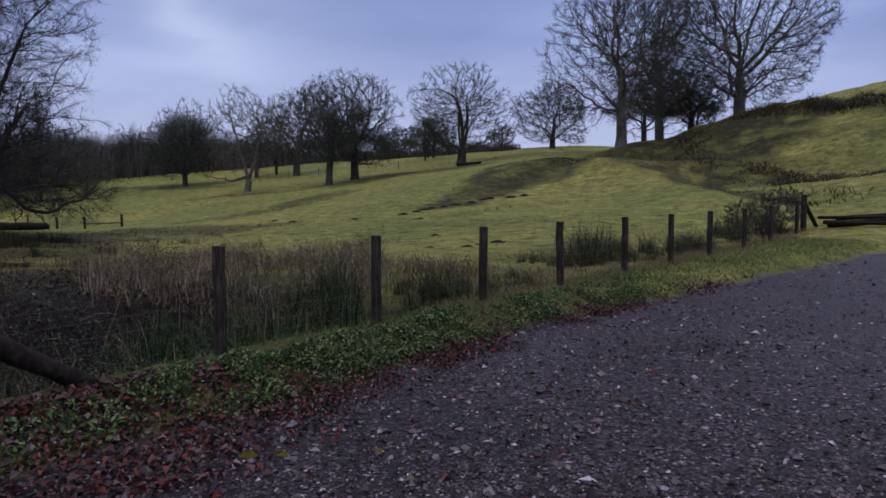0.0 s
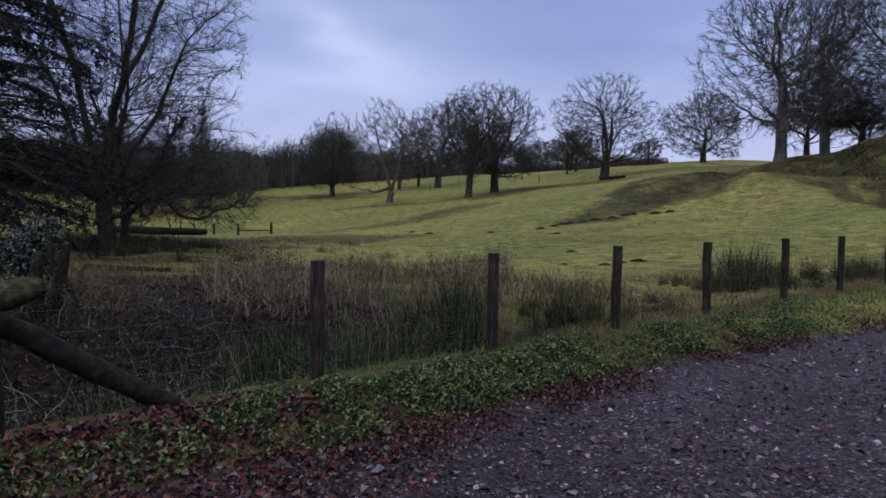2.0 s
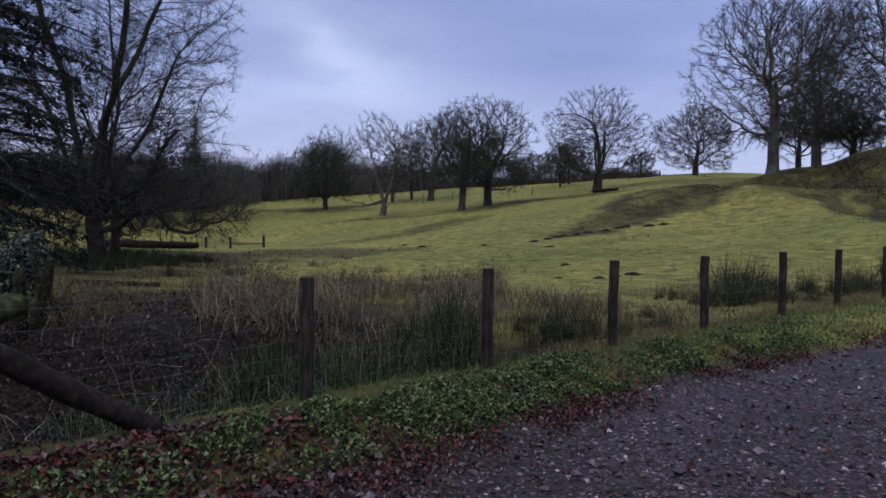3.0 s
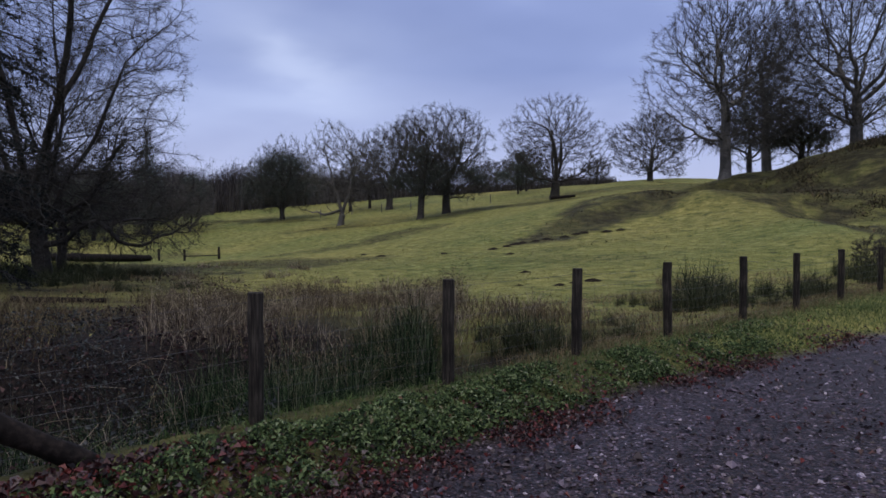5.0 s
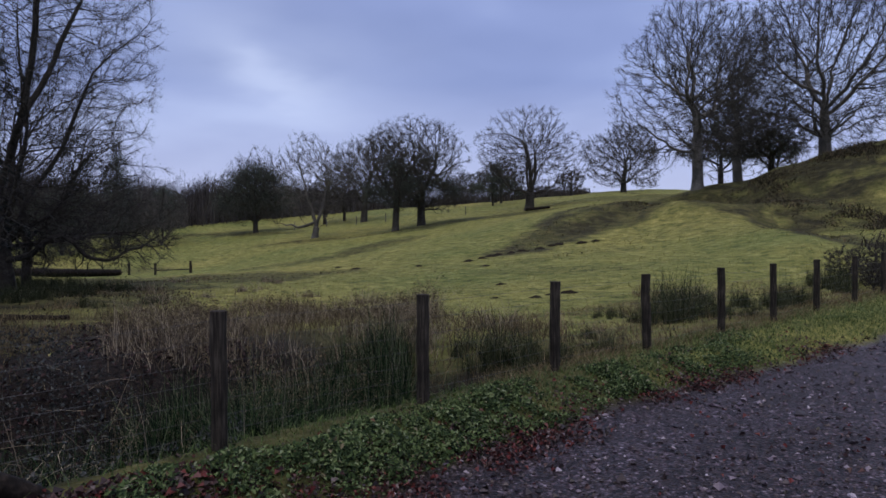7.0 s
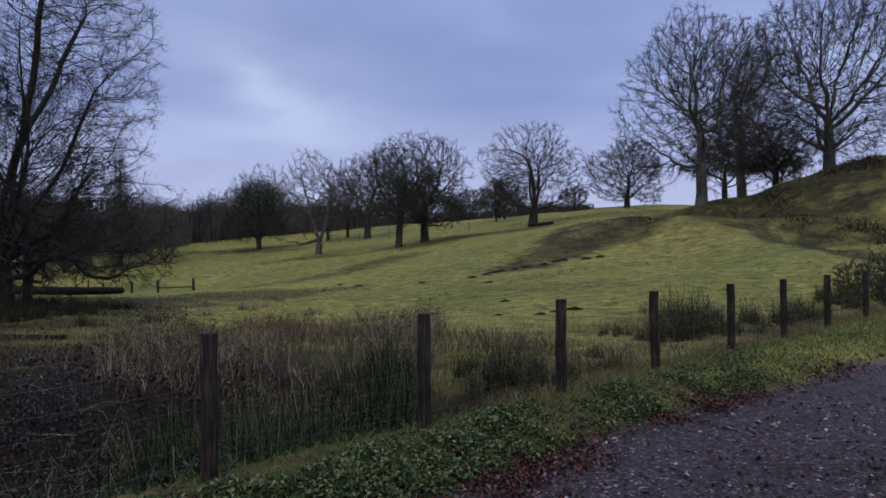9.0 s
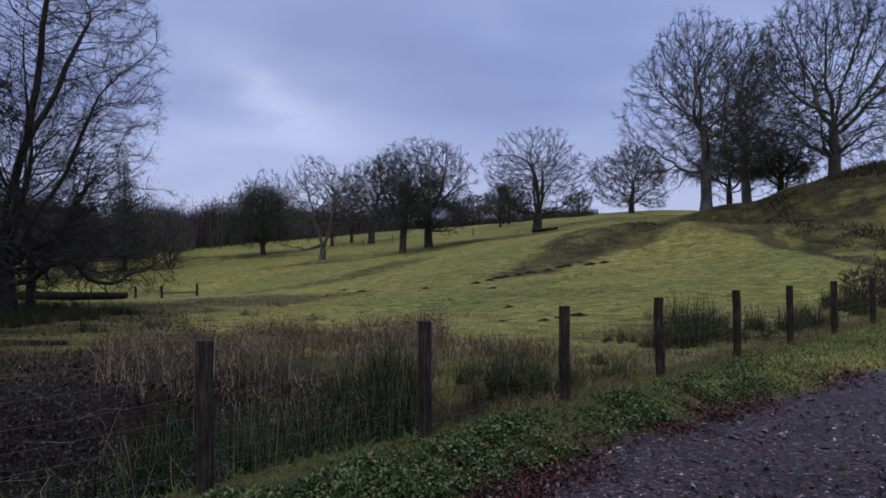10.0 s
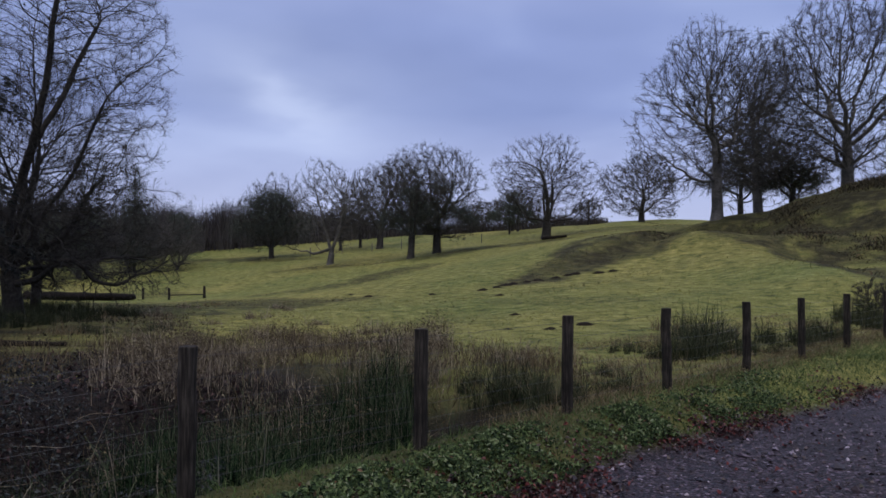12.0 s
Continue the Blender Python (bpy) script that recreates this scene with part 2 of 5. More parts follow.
POST_WOOD = grained("weathered_post_wood", (0.009, 0.007, 0.006), (0.026, 0.022, 0.018), (0.078, 0.068, 0.055))


# ---- mesh helpers ----
def mesh_from(name, verts, faces, mat, smooth=False):
    """faces: an array of quads or triangles."""
    me = bpy.data.meshes.new(name)
    verts, faces = np.asarray(verts, np.float32), np.asarray(faces, np.int32)
    n = faces.shape[1]
    me.vertices.add(len(verts))
    me.vertices.foreach_set("co", verts.ravel())
    me.loops.add(faces.size)
    me.loops.foreach_set("vertex_index", faces.ravel())
    me.polygons.add(len(faces))
    me.polygons.foreach_set("loop_start", np.arange(0, faces.size, n, dtype=np.int32))
    me.polygons.foreach_set("use_smooth", np.full(len(faces), smooth))
    me.materials.append(mat)
    me.update(calc_edges=True)
    return me


def part(name, mesh, parent, label=""):
    ob = new(name, mesh)
    ob.parent = parent
    if label:
        tagged(ob, label)
    return ob


def base_of(name, x, y, z, label, category, group="", kind=""):
    e = new(name)
    e.empty_display_size = 0.3
    e.matrix_basis = pose(x, y, z)
    return tagged(e, label, category, group, kind)


def tubes(paths, radii, sides):
    """Tapering tubes along many paths at once. paths: n x k x 3, radii: n x k."""
    n, k, _ = paths.shape
    tan = np.gradient(paths, axis=1)
    tan /= np.linalg.norm(tan, axis=2, keepdims=True) + 1e-9
    ref = np.where(np.abs(tan[..., 2:3]) > 0.9, np.array([1.0, 0, 0]), np.array([0, 0, 1.0]))
    a = np.cross(tan, ref)
    a /= np.linalg.norm(a, axis=2, keepdims=True) + 1e-9
    b = np.cross(tan, a)
    th = np.arange(sides) * 2 * np.pi / sides
    ring = a[:, :, None, :] * np.cos(th)[:, None] + b[:, :, None, :] * np.sin(th)[:, None]
    v = paths[:, :, None, :] + ring * radii[:, :, None, None]
    idx = np.arange(n * k * sides).reshape(n, k, sides)
    q = np.stack([idx[:, :-1, :], np.roll(idx, -1, 2)[:, :-1, :], np.roll(idx, -1, 2)[:, 1:, :], idx[:, 1:, :]], -1)
    return v.reshape(-1, 3), q.reshape(-1, 4)


def slivers(p, r):
    """Twigs that run to a point. p: n x 2 x 3."""
    n = len(p)
    d = unit(p[:, 1] - p[:, 0])
    a = unit(np.cross(d, np.array([0.31, 0.52, 0.79])))
    b = np.cross(d, a)
    turn = (np.arange(n) * 2.4)[:, None]
    side = (a * np.cos(turn) + b * np.sin(turn)) * r[:, :1]
    v = np.stack([p[:, 0] + side, p[:, 0] - side, p[:, 1]], 1)
    return v.reshape(-1, 3), np.arange(3 * n).reshape(n, 3)


def merge(groups):
    vs, fs, o = [], [], 0
    mixed = len({f.shape[1] for _, f in groups}) > 1
    for v, f in groups:
        if mixed and f.shape[1] == 4:
            f = np.concatenate([f[:, :3], f[:, [0, 2, 3]]])
        vs.append(v)
        fs.append(f + o)
        o += len(v)
    return np.concatenate(vs), np.concatenate(fs)


# ---- the lie of the land ----
def bell(x, y, cx, cy, rx, ry, turn=0.0):
    c, s = math.cos(turn), math.sin(turn)
    dx, dy = x - cx, y - cy
    return np.exp(-0.5 * (((c * dx + s * dy) / rx) ** 2 + ((c * dy - s * dx) / ry) ** 2))


def step(a, b, v):
    t = np.clip((v - a) / (b - a), 0, 1)
    return t * t * (3 - 2 * t)


def gravel_edge(y):
    """How far the verge reaches out from the fence, along it."""
    return 1.12 + 0.10 * np.sin(y * 0.9 + 1) + 0.05 * np.sin(y * 2.3) + 0.55 * step(7, 12, y) + 0.9 * step(12, 19, y)


def waves(x, y, f, seed):
    r = np.random.default_rng(seed)
    out = 0 * x
    for _ in range(7):
        a, p, g = r.uniform(0, 2 * np.pi), r.uniform(0, 2 * np.pi), f * r.uniform(0.6, 1.7)
        out = out + np.sin((np.cos(a) * x + np.sin(a) * y) * g + p + 1.3 * np.sin(0.37 * g * (x - y) + p))
    return out / 7


def ridge(x, y, line, wide):
    """A rounded ridge along a line, one high."""
    out = 0 * x
    for (x0, y0), (x1, y1) in zip(line[:-1], line[1:]):
        t = np.clip(((x - x0) * (x1 - x0) + (y - y0) * (y1 - y0)) / ((x1 - x0) ** 2 + (y1 - y0) ** 2), 0, 1)
        out = np.maximum(out, np.exp(-0.5 * ((x - x0 - t * (x1 - x0)) ** 2 + (y - y0 - t * (y1 - y0)) ** 2) / wide**2))
    return out


MOUND = ((-20.0, 47.0), (-14.5, 43.0), (-10.5, 39.5), (-6.0, 32.5), (-3.5, 28.5))
HOLLOW = ((-20.8, 52.0), (-15.1, 46.8), (-12.0, 44.3), (-8.7, 39.8), (-5.0, 34.5), (-2.5, 31.0))


def land(x, y):
    x, y = np.asarray(x, float), np.asarray(y, float)
    dx, dy = x - 5.0, y + 2.5
    r = np.hypot(dx, dy) + 1e-6
    lim = 125.0
    f = np.where(r > lim, (lim + 25 * (1 - np.exp(-(r - lim) / 25))) / r, 1.0)
    a, b = (5.0 + dx * f) / 50, (-2.5 + dy * f) / 50
    far = 0.069 + 0.162 * a - 3.536 * b - 0.382 * a * a + 3.006 * a * b + 10.392 * b * b + 0.461 * a * a * b + 0.191 * a * b * b - 2.437 * b**3 - 0.431 * a**3
    far = far + 1.7 * bell(x, y, -10, 66, 9, 7) - 1.0 * bell(x, y, -57, 26, 14, 9) - 1.5 * bell(x, y, -5.5, 45, 6, 4)
    far = far - 0.75 * bell(x, y, -55, 95, 22, 16) - 0.55 * bell(x, y, -21, 74, 9, 7) - 0.45 * bell(x, y, -50, 70, 8, 8)
    far = far + 0.9 * bell(x, y, -15.5, 46.5, 5.5, 3.2) - 0.7 * bell(x, y, -15, 52.5, 8, 2.2, -0.3) + 0.3 * bell(x, y, -17, 48, 4.5, 4) - 0.5 * bell(x, y, -21.5, 55.5, 5, 2.5, 0.5)
    far = far + 1.15 * step(-21.6, -24.6, x + 0.25 * waves(x, y, 0.8, 14)) * bell(x, y, -26, 48, 7, 9) + 0.45 * ridge(x, y, MOUND, 2.2) - 0.65 * ridge(x, y, HOLLOW, 1.7)
    far = far - 3.2 * bell(x, y, -39.5, 108, 9.0, 27, 0.37) + 0.75 * bell(x, y, -17.5, 66, 5.5, 6)
    far = far + 0.22 * waves(x, y, 0.45, 3) * step(8, 34, r) + 0.03 * waves(x, y, 1.1, 4) * step(5, 16, r) + 0.35 * waves(x, y, 0.9, 7) * step(-36, -20, x) * step(46, 56, y)
    # the verge, the yard and the ditch along the fence
    out = x - gravel_edge(y)
    bank = -0.05 - 0.05 * step(5, 9, y) - 0.23 * step(-0.75, 0.12, out)
    ditch = -0.88 * step(-0.10, -0.75, x) * step(-5.2, -3.0, x) * step(7.5, 3.0, y) * step(-9, -4, y)
    near = np.where(x > -0.08, bank, ditch - 0.05 - 0.05 * step(5, 9, y) - 0.10 * step(-0.3, -3, x)) + 0.03 * waves(x, y, 2.2, 5) * step(0.2, -0.3, out)
    w = step(-3.0, -9.0, x) * step(-30, 5, y + 20) + (1 - step(-3.0, -9.0, x)) * step(17, 34, y)
    w = np.clip(w, 0, 1)
    return near * (1 - w) + far * w


def lz(x, y):
    return float(land(x, y))


# dark strips of bracken, rough growth and painted shade: ends, half width, how dense
STRIPS = [
    (-22.9, 55.0, -24.0, 49.0, 3.6, 1.0), (-21.5, 58.0, -23.0, 53.0, 2.6, 1.0), (-24.3, 49.0, -23.6, 42.6, 3.9, 1.0), (-23.6, 42.6, -23.0, 37.0, 2.4, 1.0), (-23.2, 37.5, -21.1, 30.7, 1.66, 1.0),
    (-20.8, 51.9, -15.1, 45.2, 2.05, 1.0), (-15.1, 45.2, -12.9, 44.2, 0.61, 1.0), (-12.9, 44.2, -11.4, 42.8, 0.89, 1.0), (-11.4, 42.8, -8.7, 38.9, 1.57, 1.0),
    (-8.7, 38.9, -5.8, 34.4, 1.72, 1.0), (-5.8, 34.4, -3.5, 31.4, 1.23, 1.0), (-20.5, 60.5, -15.8, 53.2, 2.09, 0.9), (-15.8, 53.2, -13.2, 50.1, 2.49, 0.9),
    (-22.6, 60.4, -21.5, 63.0, 1.37, 0.8), (-14.4, 61.4, -11.3, 60.8, 1.52, 0.9), (-51.3, 54.4, -50.1, 61.2, 2.57, 0.8), (-50.1, 61.2, -46.7, 65.1, 3.97, 0.8),
    (-51.9, 77.8, -48.0, 78.4, 2.14, 0.5), (-48.0, 78.4, -39.2, 79.4, 5.15, 0.5), (-97.0, 47.7, -86.9, 55.0, 1.72, 0.7), (-65.1, 42.7, -58.2, 46.7, 1.13, 0.75),
    (-58.2, 46.7, -49.5, 51.6, 1.02, 0.75), (-42.0, 33.3, -42.2, 36.7, 1.45, 0.7), (-42.2, 36.7, -43.6, 43.3, 2.0, 0.7), (-45.4, 29.1, -44.2, 30.9, 1.85, 0.6),
    (-28.0, 21.1, -26.4, 22.8, 1.4, 0.6), (-33.3, 13.9, -33.8, 17.4, 6.18, 0.8), (-33.8, 17.4, -29.4, 18.7, 4.1, 0.8), (-65.2, 27.5, -60.2, 27.7, 1.92, 0.5),
    (-15.7, 22.4, -12.5, 22.5, 1.05, 0.3), (-12.5, 22.5, -9.7, 22.9, 1.07, 0.3), (-16.5, 25.8, -16.5, 29.6, 1.04, 0.2), (-16.5, 29.6, -13.9, 30.1, 1.0, 0.2),
    (-31.0, 8.0, -20.0, 4.0, 4.0, 1.0), (-26.0, 10.5, -17.0, 6.0, 2.2, 0.8), (-31.0, 9.5, -26.0, 12.5, 2.6, 0.9), (-29.0, 12.0, -21.0, 7.0, 2.4, 0.9), (-40.0, 15.0, -29.0, 13.5, 1.6, 0.9), (-1.5, 4.6, -1.6, 8.0, 0.6, 0.7), (-1.1, 8.0, -1.2, 16.0, 0.9, 0.6), (-20.0, 4.4, -9.5, 2.4, 2.2, 0.75), (-17.5, 7.4, -10.5, 5.4, 1.5, 0.55), (-14.0, 63.6, -2.5, 63.0, 2.0, 0.9), (-22.5, 59.0, -17.2, 54.6, 3.0, 1.0), (-17.2, 54.6, -12.4, 48.6, 2.7, 1.0), (-12.4, 48.6, -8.4, 44.6, 1.9, 1.0), (-19.5, 61.5, -15.0, 58.5, 1.7, 1.0), (-15.0, 57.2, -11.5, 55.0, 1.2, 0.9), (-12.5, 53.0, -8.5, 50.0, 1.1, 0.8), (-88.0, 50.0, -76.0, 54.0, 1.6, 0.7), (-50.0, 92.0, -24.0, 74.0, 1.2, 0.6),
]


# also covers the shaded bank faces and the ground in the beech's shade
def bracken(x, y):
    out = 0 * x
    for x0, y0, x1, y1, w, much in STRIPS:
        t = np.clip(((x - x0) * (x1 - x0) + (y - y0) * (y1 - y0)) / ((x1 - x0) ** 2 + (y1 - y0) ** 2), 0, 1)
        d = np.hypot(x - x0 - t * (x1 - x0), y - y0 - t * (y1 - y0))
        out = np.maximum(out, much * step(w * 1.28, w * 0.88, d + 0.22 * w * waves(x, y, 0.9, 9) + 0.16 * w * waves(x, y, 2.6, 10)) * np.clip(0.85 + 0.6 * waves(x, y, 1.9, 15), 0.4, 1))
    rough = 0.95 * bell(x, y, -12.5, 56.0, 8.5, 8.0) + 0.35 * bell(x, y, -22.0, 62.0, 9.0, 6.0)
    out = np.maximum(out, rough * np.clip(0.8 + 1.3 * waves(x, y, 0.7, 21) + 0.9 * waves(x, y, 2.3, 22), 0.05, 1.2))
    return out


def build_ground():
    ang = np.radians(np.concatenate([np.arange(44 - 48, 44 + 48, 0.40), np.arange(44 + 48, 44 + 312, 3.0)]))
    rad = np.concatenate([[0.0], 0.6 * 1.027 ** np.arange(0, 310)])
    rad = rad[rad < 2200]
    A, R = np.meshgrid(ang, rad)
    x, y = 5.0 - np.sin(A) * R, -2.5 + np.cos(A) * R
    z = land(x, y)
    n, m = A.shape
    idx = np.arange(n * m).reshape(n, m)
    nxt = np.roll(idx, -1, 1)
    q = np.stack([idx[:-1], nxt[:-1], nxt[1:], idx[1:]], -1).reshape(-1, 4)
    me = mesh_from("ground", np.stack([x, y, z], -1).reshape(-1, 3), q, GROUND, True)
    col = me.color_attributes.new("cover", "FLOAT_COLOR", "POINT")
    c = np.zeros((n * m, 4), np.float32)
    fx, fy = x.ravel(), y.ravel()
    c[:, 0] = np.maximum(bracken(fx, fy), (0.12 + 0.70 * step(8.5, 4.5, fy)) * step(-0.8, -0.4, fx) * step(3, 2, fx - gravel_edge(fy)))
    c[:, 1] = step(-0.16, 0.10, fx - gravel_edge(fy) + 0.10 * waves(fx, fy, 5.0, 6)) * step(20.5, 18.0, fy - 0.25 * fx)
    # ditch floor: mud together with the shade painted into it
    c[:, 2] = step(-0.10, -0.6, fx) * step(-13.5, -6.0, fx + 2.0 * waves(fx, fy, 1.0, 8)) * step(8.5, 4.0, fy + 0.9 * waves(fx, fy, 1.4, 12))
    # on the yard the same channel masks the browner, darkened near corner
    c[:, 2] = np.where(fx > 0.6, 0.95 * bell(fx, fy, 2.9, -1.0, 1.3, 2.0, 0.5) * np.clip(0.8 + 0.8 * waves(fx, fy, 1.6, 27), 0.2, 1), c[:, 2])
    c[:, 3] = 1
    col.data.foreach_set("color", c.ravel())
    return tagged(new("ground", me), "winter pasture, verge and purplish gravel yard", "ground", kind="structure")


build_ground()


# ---- bare trees ----
def unit(v):
    return v / (np.linalg.norm(v, axis=-1, keepdims=True) + 1e-9)


def grow(rng, start, aimed, length, radius, k, wander, lift, tip=0.35):
    """Wandering paths from start along aimed, bending upward by lift. All arrays of n."""
    n = len(start)
    p = np.zeros((n, k, 3))
    p[:, 0] = start
    d = unit(aimed)
    seg = (length / (k - 1))[:, None]
    for i in range(1, k):
        d = unit(d + wander * rng.normal(size=(n, 3)) + np.array([0, 0, lift]))
        p[:, i] = p[:, i - 1] + d * seg
    r = radius[:, None] * np.linspace(1, tip, k)[None]
    return p, r


def reach_out(rng, p, parent, goals, stride, kill, gnarl, lift, rounds=110):
    """Wood grows step by step towards the free places of the crown, each drawing the nearest tip."""
    p, parent = [np.array(v, float) for v in p], list(parent)
    heading = [unit(p[i] - p[parent[i]]) if parent[i] >= 0 else np.array([0, 0, 1.0]) for i in range(len(p))]
    shoots = [0] * len(p)
    g = np.array(goals)
    all_p = np.array(p)
    w = g[:, None] - all_p[None]
    d = np.linalg.norm(w, axis=2)
    near, dist = d.argmin(1), d.min(1)
    for _ in range(rounds):
        if len(g) == 0:
            break
        pull = np.zeros((len(p), 3))
        np.add.at(pull, near, unit(g - all_p[near]))
        ids = np.unique(near)
        ids = ids[[shoots[i] < 5 for i in ids]]
        if len(ids) == 0:
            break
        h = np.array([heading[i] for i in ids])
        way = unit(unit(pull[ids]) + 0.55 * h + gnarl * rng.normal(size=h.shape) + np.array([0, 0, lift]))
        fresh = all_p[ids] + way * stride * rng.uniform(0.8, 1.2, (len(ids), 1))
        first = len(p)
        for i, q, v in zip(ids, fresh, way):
            p.append(q)
            parent.append(int(i))
            heading.append(v)
            shoots.append(0)
            shoots[i] += 1
        all_p = np.concatenate([all_p, fresh])
        w = np.linalg.norm(g[:, None] - fresh[None], axis=2)
        j, dj = w.argmin(1), w.min(1)
        better = dj < dist
        near, dist = np.where(better, first + j, near), np.where(better, dj, dist)
        keep = dist > kill
        g, near, dist = g[keep], near[keep], dist[keep]
        stuck = np.array([shoots[i] >= 5 for i in near], bool) if len(g) else np.zeros(0, bool)
        g, near, dist = g[~stuck], near[~stuck], dist[~stuck]
    return all_p, np.array(parent)


def skin(p, parent, r, sides, pick):
    """Tubes round the wood from each picked node back to its parent, running on through the stoutest child."""
    n = len(p)
    tan = np.zeros((n, 3))
    has = parent >= 0
    tan[has] = unit(p[has] - p[parent[has]])
    tan[~has] = (0, 0, 1)
    main = np.full(n, -1)
    for i in np.argsort(r):
        if parent[i] >= 0:
            main[parent[i]] = i
    on = main >= 0
    mean = tan.copy()
    mean[on] = unit(tan[on] + tan[main[on]])
    th = np.arange(sides) * 2 * np.pi / sides

    def rings(at, along, rad):
        a = unit(np.cross(along, np.array([0.81, 0.53, 0.25])))
        b = np.cross(along, a)
        return at[:, None] + (a[:, None] * np.cos(th)[None, :, None] + b[:, None] * np.sin(th)[None, :, None]) * rad[:, None, None]

    ids = np.flatnonzero(pick & has)
    par = parent[ids]
    carried_on = main[par] == ids
    r0 = np.where(carried_on, r[par], np.minimum(r[ids] * 1.25, r[par]))
    lower = rings(p[par], np.where(carried_on[:, None], mean[par], tan[ids]), r0)
    upper = rings(p[ids], mean[ids], r[ids])
    v = np.stack([lower, upper], 1).reshape(-1, 3)
    k = np.arange(sides)
    base = (np.arange(len(ids)) * 2 * sides)[:, None]
    q = np.stack([base + k, base + (k + 1) % sides, base + sides + (k + 1) % sides, base + sides + k], -1)
    return v, q.reshape(-1, 4)


def tree_mesh(seed, height, spread, trunk_r, fork=0.22, bottom=0.15, stems=1, bole=0.0, fan=0.3, low=-0.75, limbs=6, rise=0.75, dots=1500, twigs=5000, twig_r=0.008, gnarl=0.22, lift=0.10, droop=0.0, hollow=0.25, tip_r=0.010, lumps=0.16, ways=(), skirt=0):
    """Stout wood, thin branches and the haze of twigs, as three heaps with the foot at the origin."""
    rng = np.random.default_rng(seed)
    centre = np.array([0, 0, height * (bottom + 1) * 0.5])
    ext = np.array([spread, spread, height * (1 - bottom) * 0.5]) * 0.93
    # free places, in lumps, most of them in the outer crown
    d = unit(rng.normal(size=(dots * 4, 3)))
    r = (hollow**3 + (1 - hollow**3) * rng.random(dots * 4)) ** (1 / 3)
    f = rng.normal(size=(6, 3)) * 2.6
    ph = rng.uniform(0, 6.28, 6)
    swell = 1 + lumps * np.sin(d @ f.T + ph).sum(1) / 2.4
    g = centre + d * (r * swell)[:, None] * ext
    gap = np.sin(g / spread * 7 + seed) @ np.array([1, 1, 1.0])
    keep = (d[:, 2] * r > low * 0.95 + 0.14 * np.sin(5 * d[:, 0] + 3 * d[:, 1] + seed)) & (gap > -1.9) & (g[:, 2] > 0.03 * height)
    g = g[keep][:dots]
    if skirt:
        a, q = rng.uniform(0, 6.283, skirt), spread * (0.25 + 0.70 * rng.random(skirt) ** 0.6)
        g = np.concatenate([g, np.stack([np.cos(a) * q, np.sin(a) * q, 0.7 + 3.8 * rng.random(skirt)], -1)])
    space = (4.19 * ext.prod() / dots) ** (1 / 3)
    stride, kill = space * 0.42, space * 0.62
    # the trunk or stems, and the first reach of the limbs
    p, parent = [np.array([0, 0, -0.25])], [-1]

    def run(i, way, long, wander, up):
        way, n = unit(np.array(way, float)), max(2, int(long / stride))
        for _ in range(n):
            way = unit(way + wander * rng.normal(size=3) + np.array([0, 0, up]))
            p.append(p[i] + way * long / n)
            parent.append(i)
            i = len(p) - 1
        return i

    if ways:
        foot = run(0, (0, 0, 1), 0.25 + bole, 0.04, 0.05)
        for way, long, up in ways:
            run(foot, way, long, 0.055, up * 0.6)
    elif stems == 1:
        top = run(0, (0, 0, 1), 0.25 + fork * height, 0.025, 0.10)
        heads = [top]
        lead = run(top, rng.normal(size=3) * 0.12 + np.array([0, 0, 1]), height * 0.26, 0.07, 0.06)
        heads.append(lead)
        for k in range(limbs):
            az, u = k * 2.4 + rng.uniform(-0.4, 0.4), k / max(1, limbs - 1)
            i = top if u < 0.5 else int(top + (lead - top) * (u - 0.5) * 1.6)
            run(i, (math.cos(az), math.sin(az), rise * (0.3 + 1.2 * u)), spread * rng.uniform(0.28, 0.45), 0.14, 0.04)
    else:
        foot = run(0, (0, 0, 1), 0.25 + bole, 0.04, 0.05)
        for k in range(stems):
            az, u = k * 6.283 / stems + rng.uniform(-0.3, 0.3), rng.uniform(0.45, 1.25)
            s = run(foot, (math.cos(az) * fan * u, math.sin(az) * fan * u, 1.0), (height - bole) * rng.uniform(0.42, 0.62), 0.07, 0.03)
        for k in range(limbs):
            az = k * 2.4 + rng.uniform(-0.4, 0.4)
            run(foot, (math.cos(az), math.sin(az), rise * rng.uniform(0.1, 1.0)), spread * rng.uniform(0.3, 0.5), 0.16, 0.02)
    p, parent = reach_out(rng, p, parent, g, stride, kill, gnarl, lift)
    # girth: each fork carries the wood above it
    n = len(p)
    tips = np.ones(n)
    tips[np.unique(parent[parent >= 0])] = 0
    load = tips.copy()
    for i in range(n - 1, 0, -1):
        load[parent[i]] += load[i]
    power = math.log(load[0]) / math.log(trunk_r / tip_r)
    r = tip_r * np.maximum(load, 1) ** (1 / power)
    r *= 1 + 0.45 * np.exp(-np.maximum(p[:, 2] + 0.25, 0) / (1.1 * trunk_r)) * (np.hypot(p[:, 0], p[:, 1]) < trunk_r)
    stout, thin = r > 0.16 * trunk_r, r <= 0.16 * trunk_r
    wood, fine = skin(p, parent, r, 9, stout), skin(p, parent, r, 3, thin)
    # twigs on the thin wood, and side twigs on them
    heading = unit(p - p[np.maximum(parent, 0)])
    last = np.flatnonzero((load <= 4) & (parent >= 0))
    i = last[rng.integers(0, len(last), twigs)]
    at = p[i] - heading[i] * stride * rng.random((twigs, 1))
    way = unit(heading[i] * 0.9 + unit(p[i] - centre) * 0.3 + rng.normal(size=at.shape) * 0.50 + np.array([0, 0, 0.15 - droop]))
    long = space * rng.uniform(0.4, 1.25, (twigs, 1))
    j = rng.integers(0, twigs, twigs * 2)
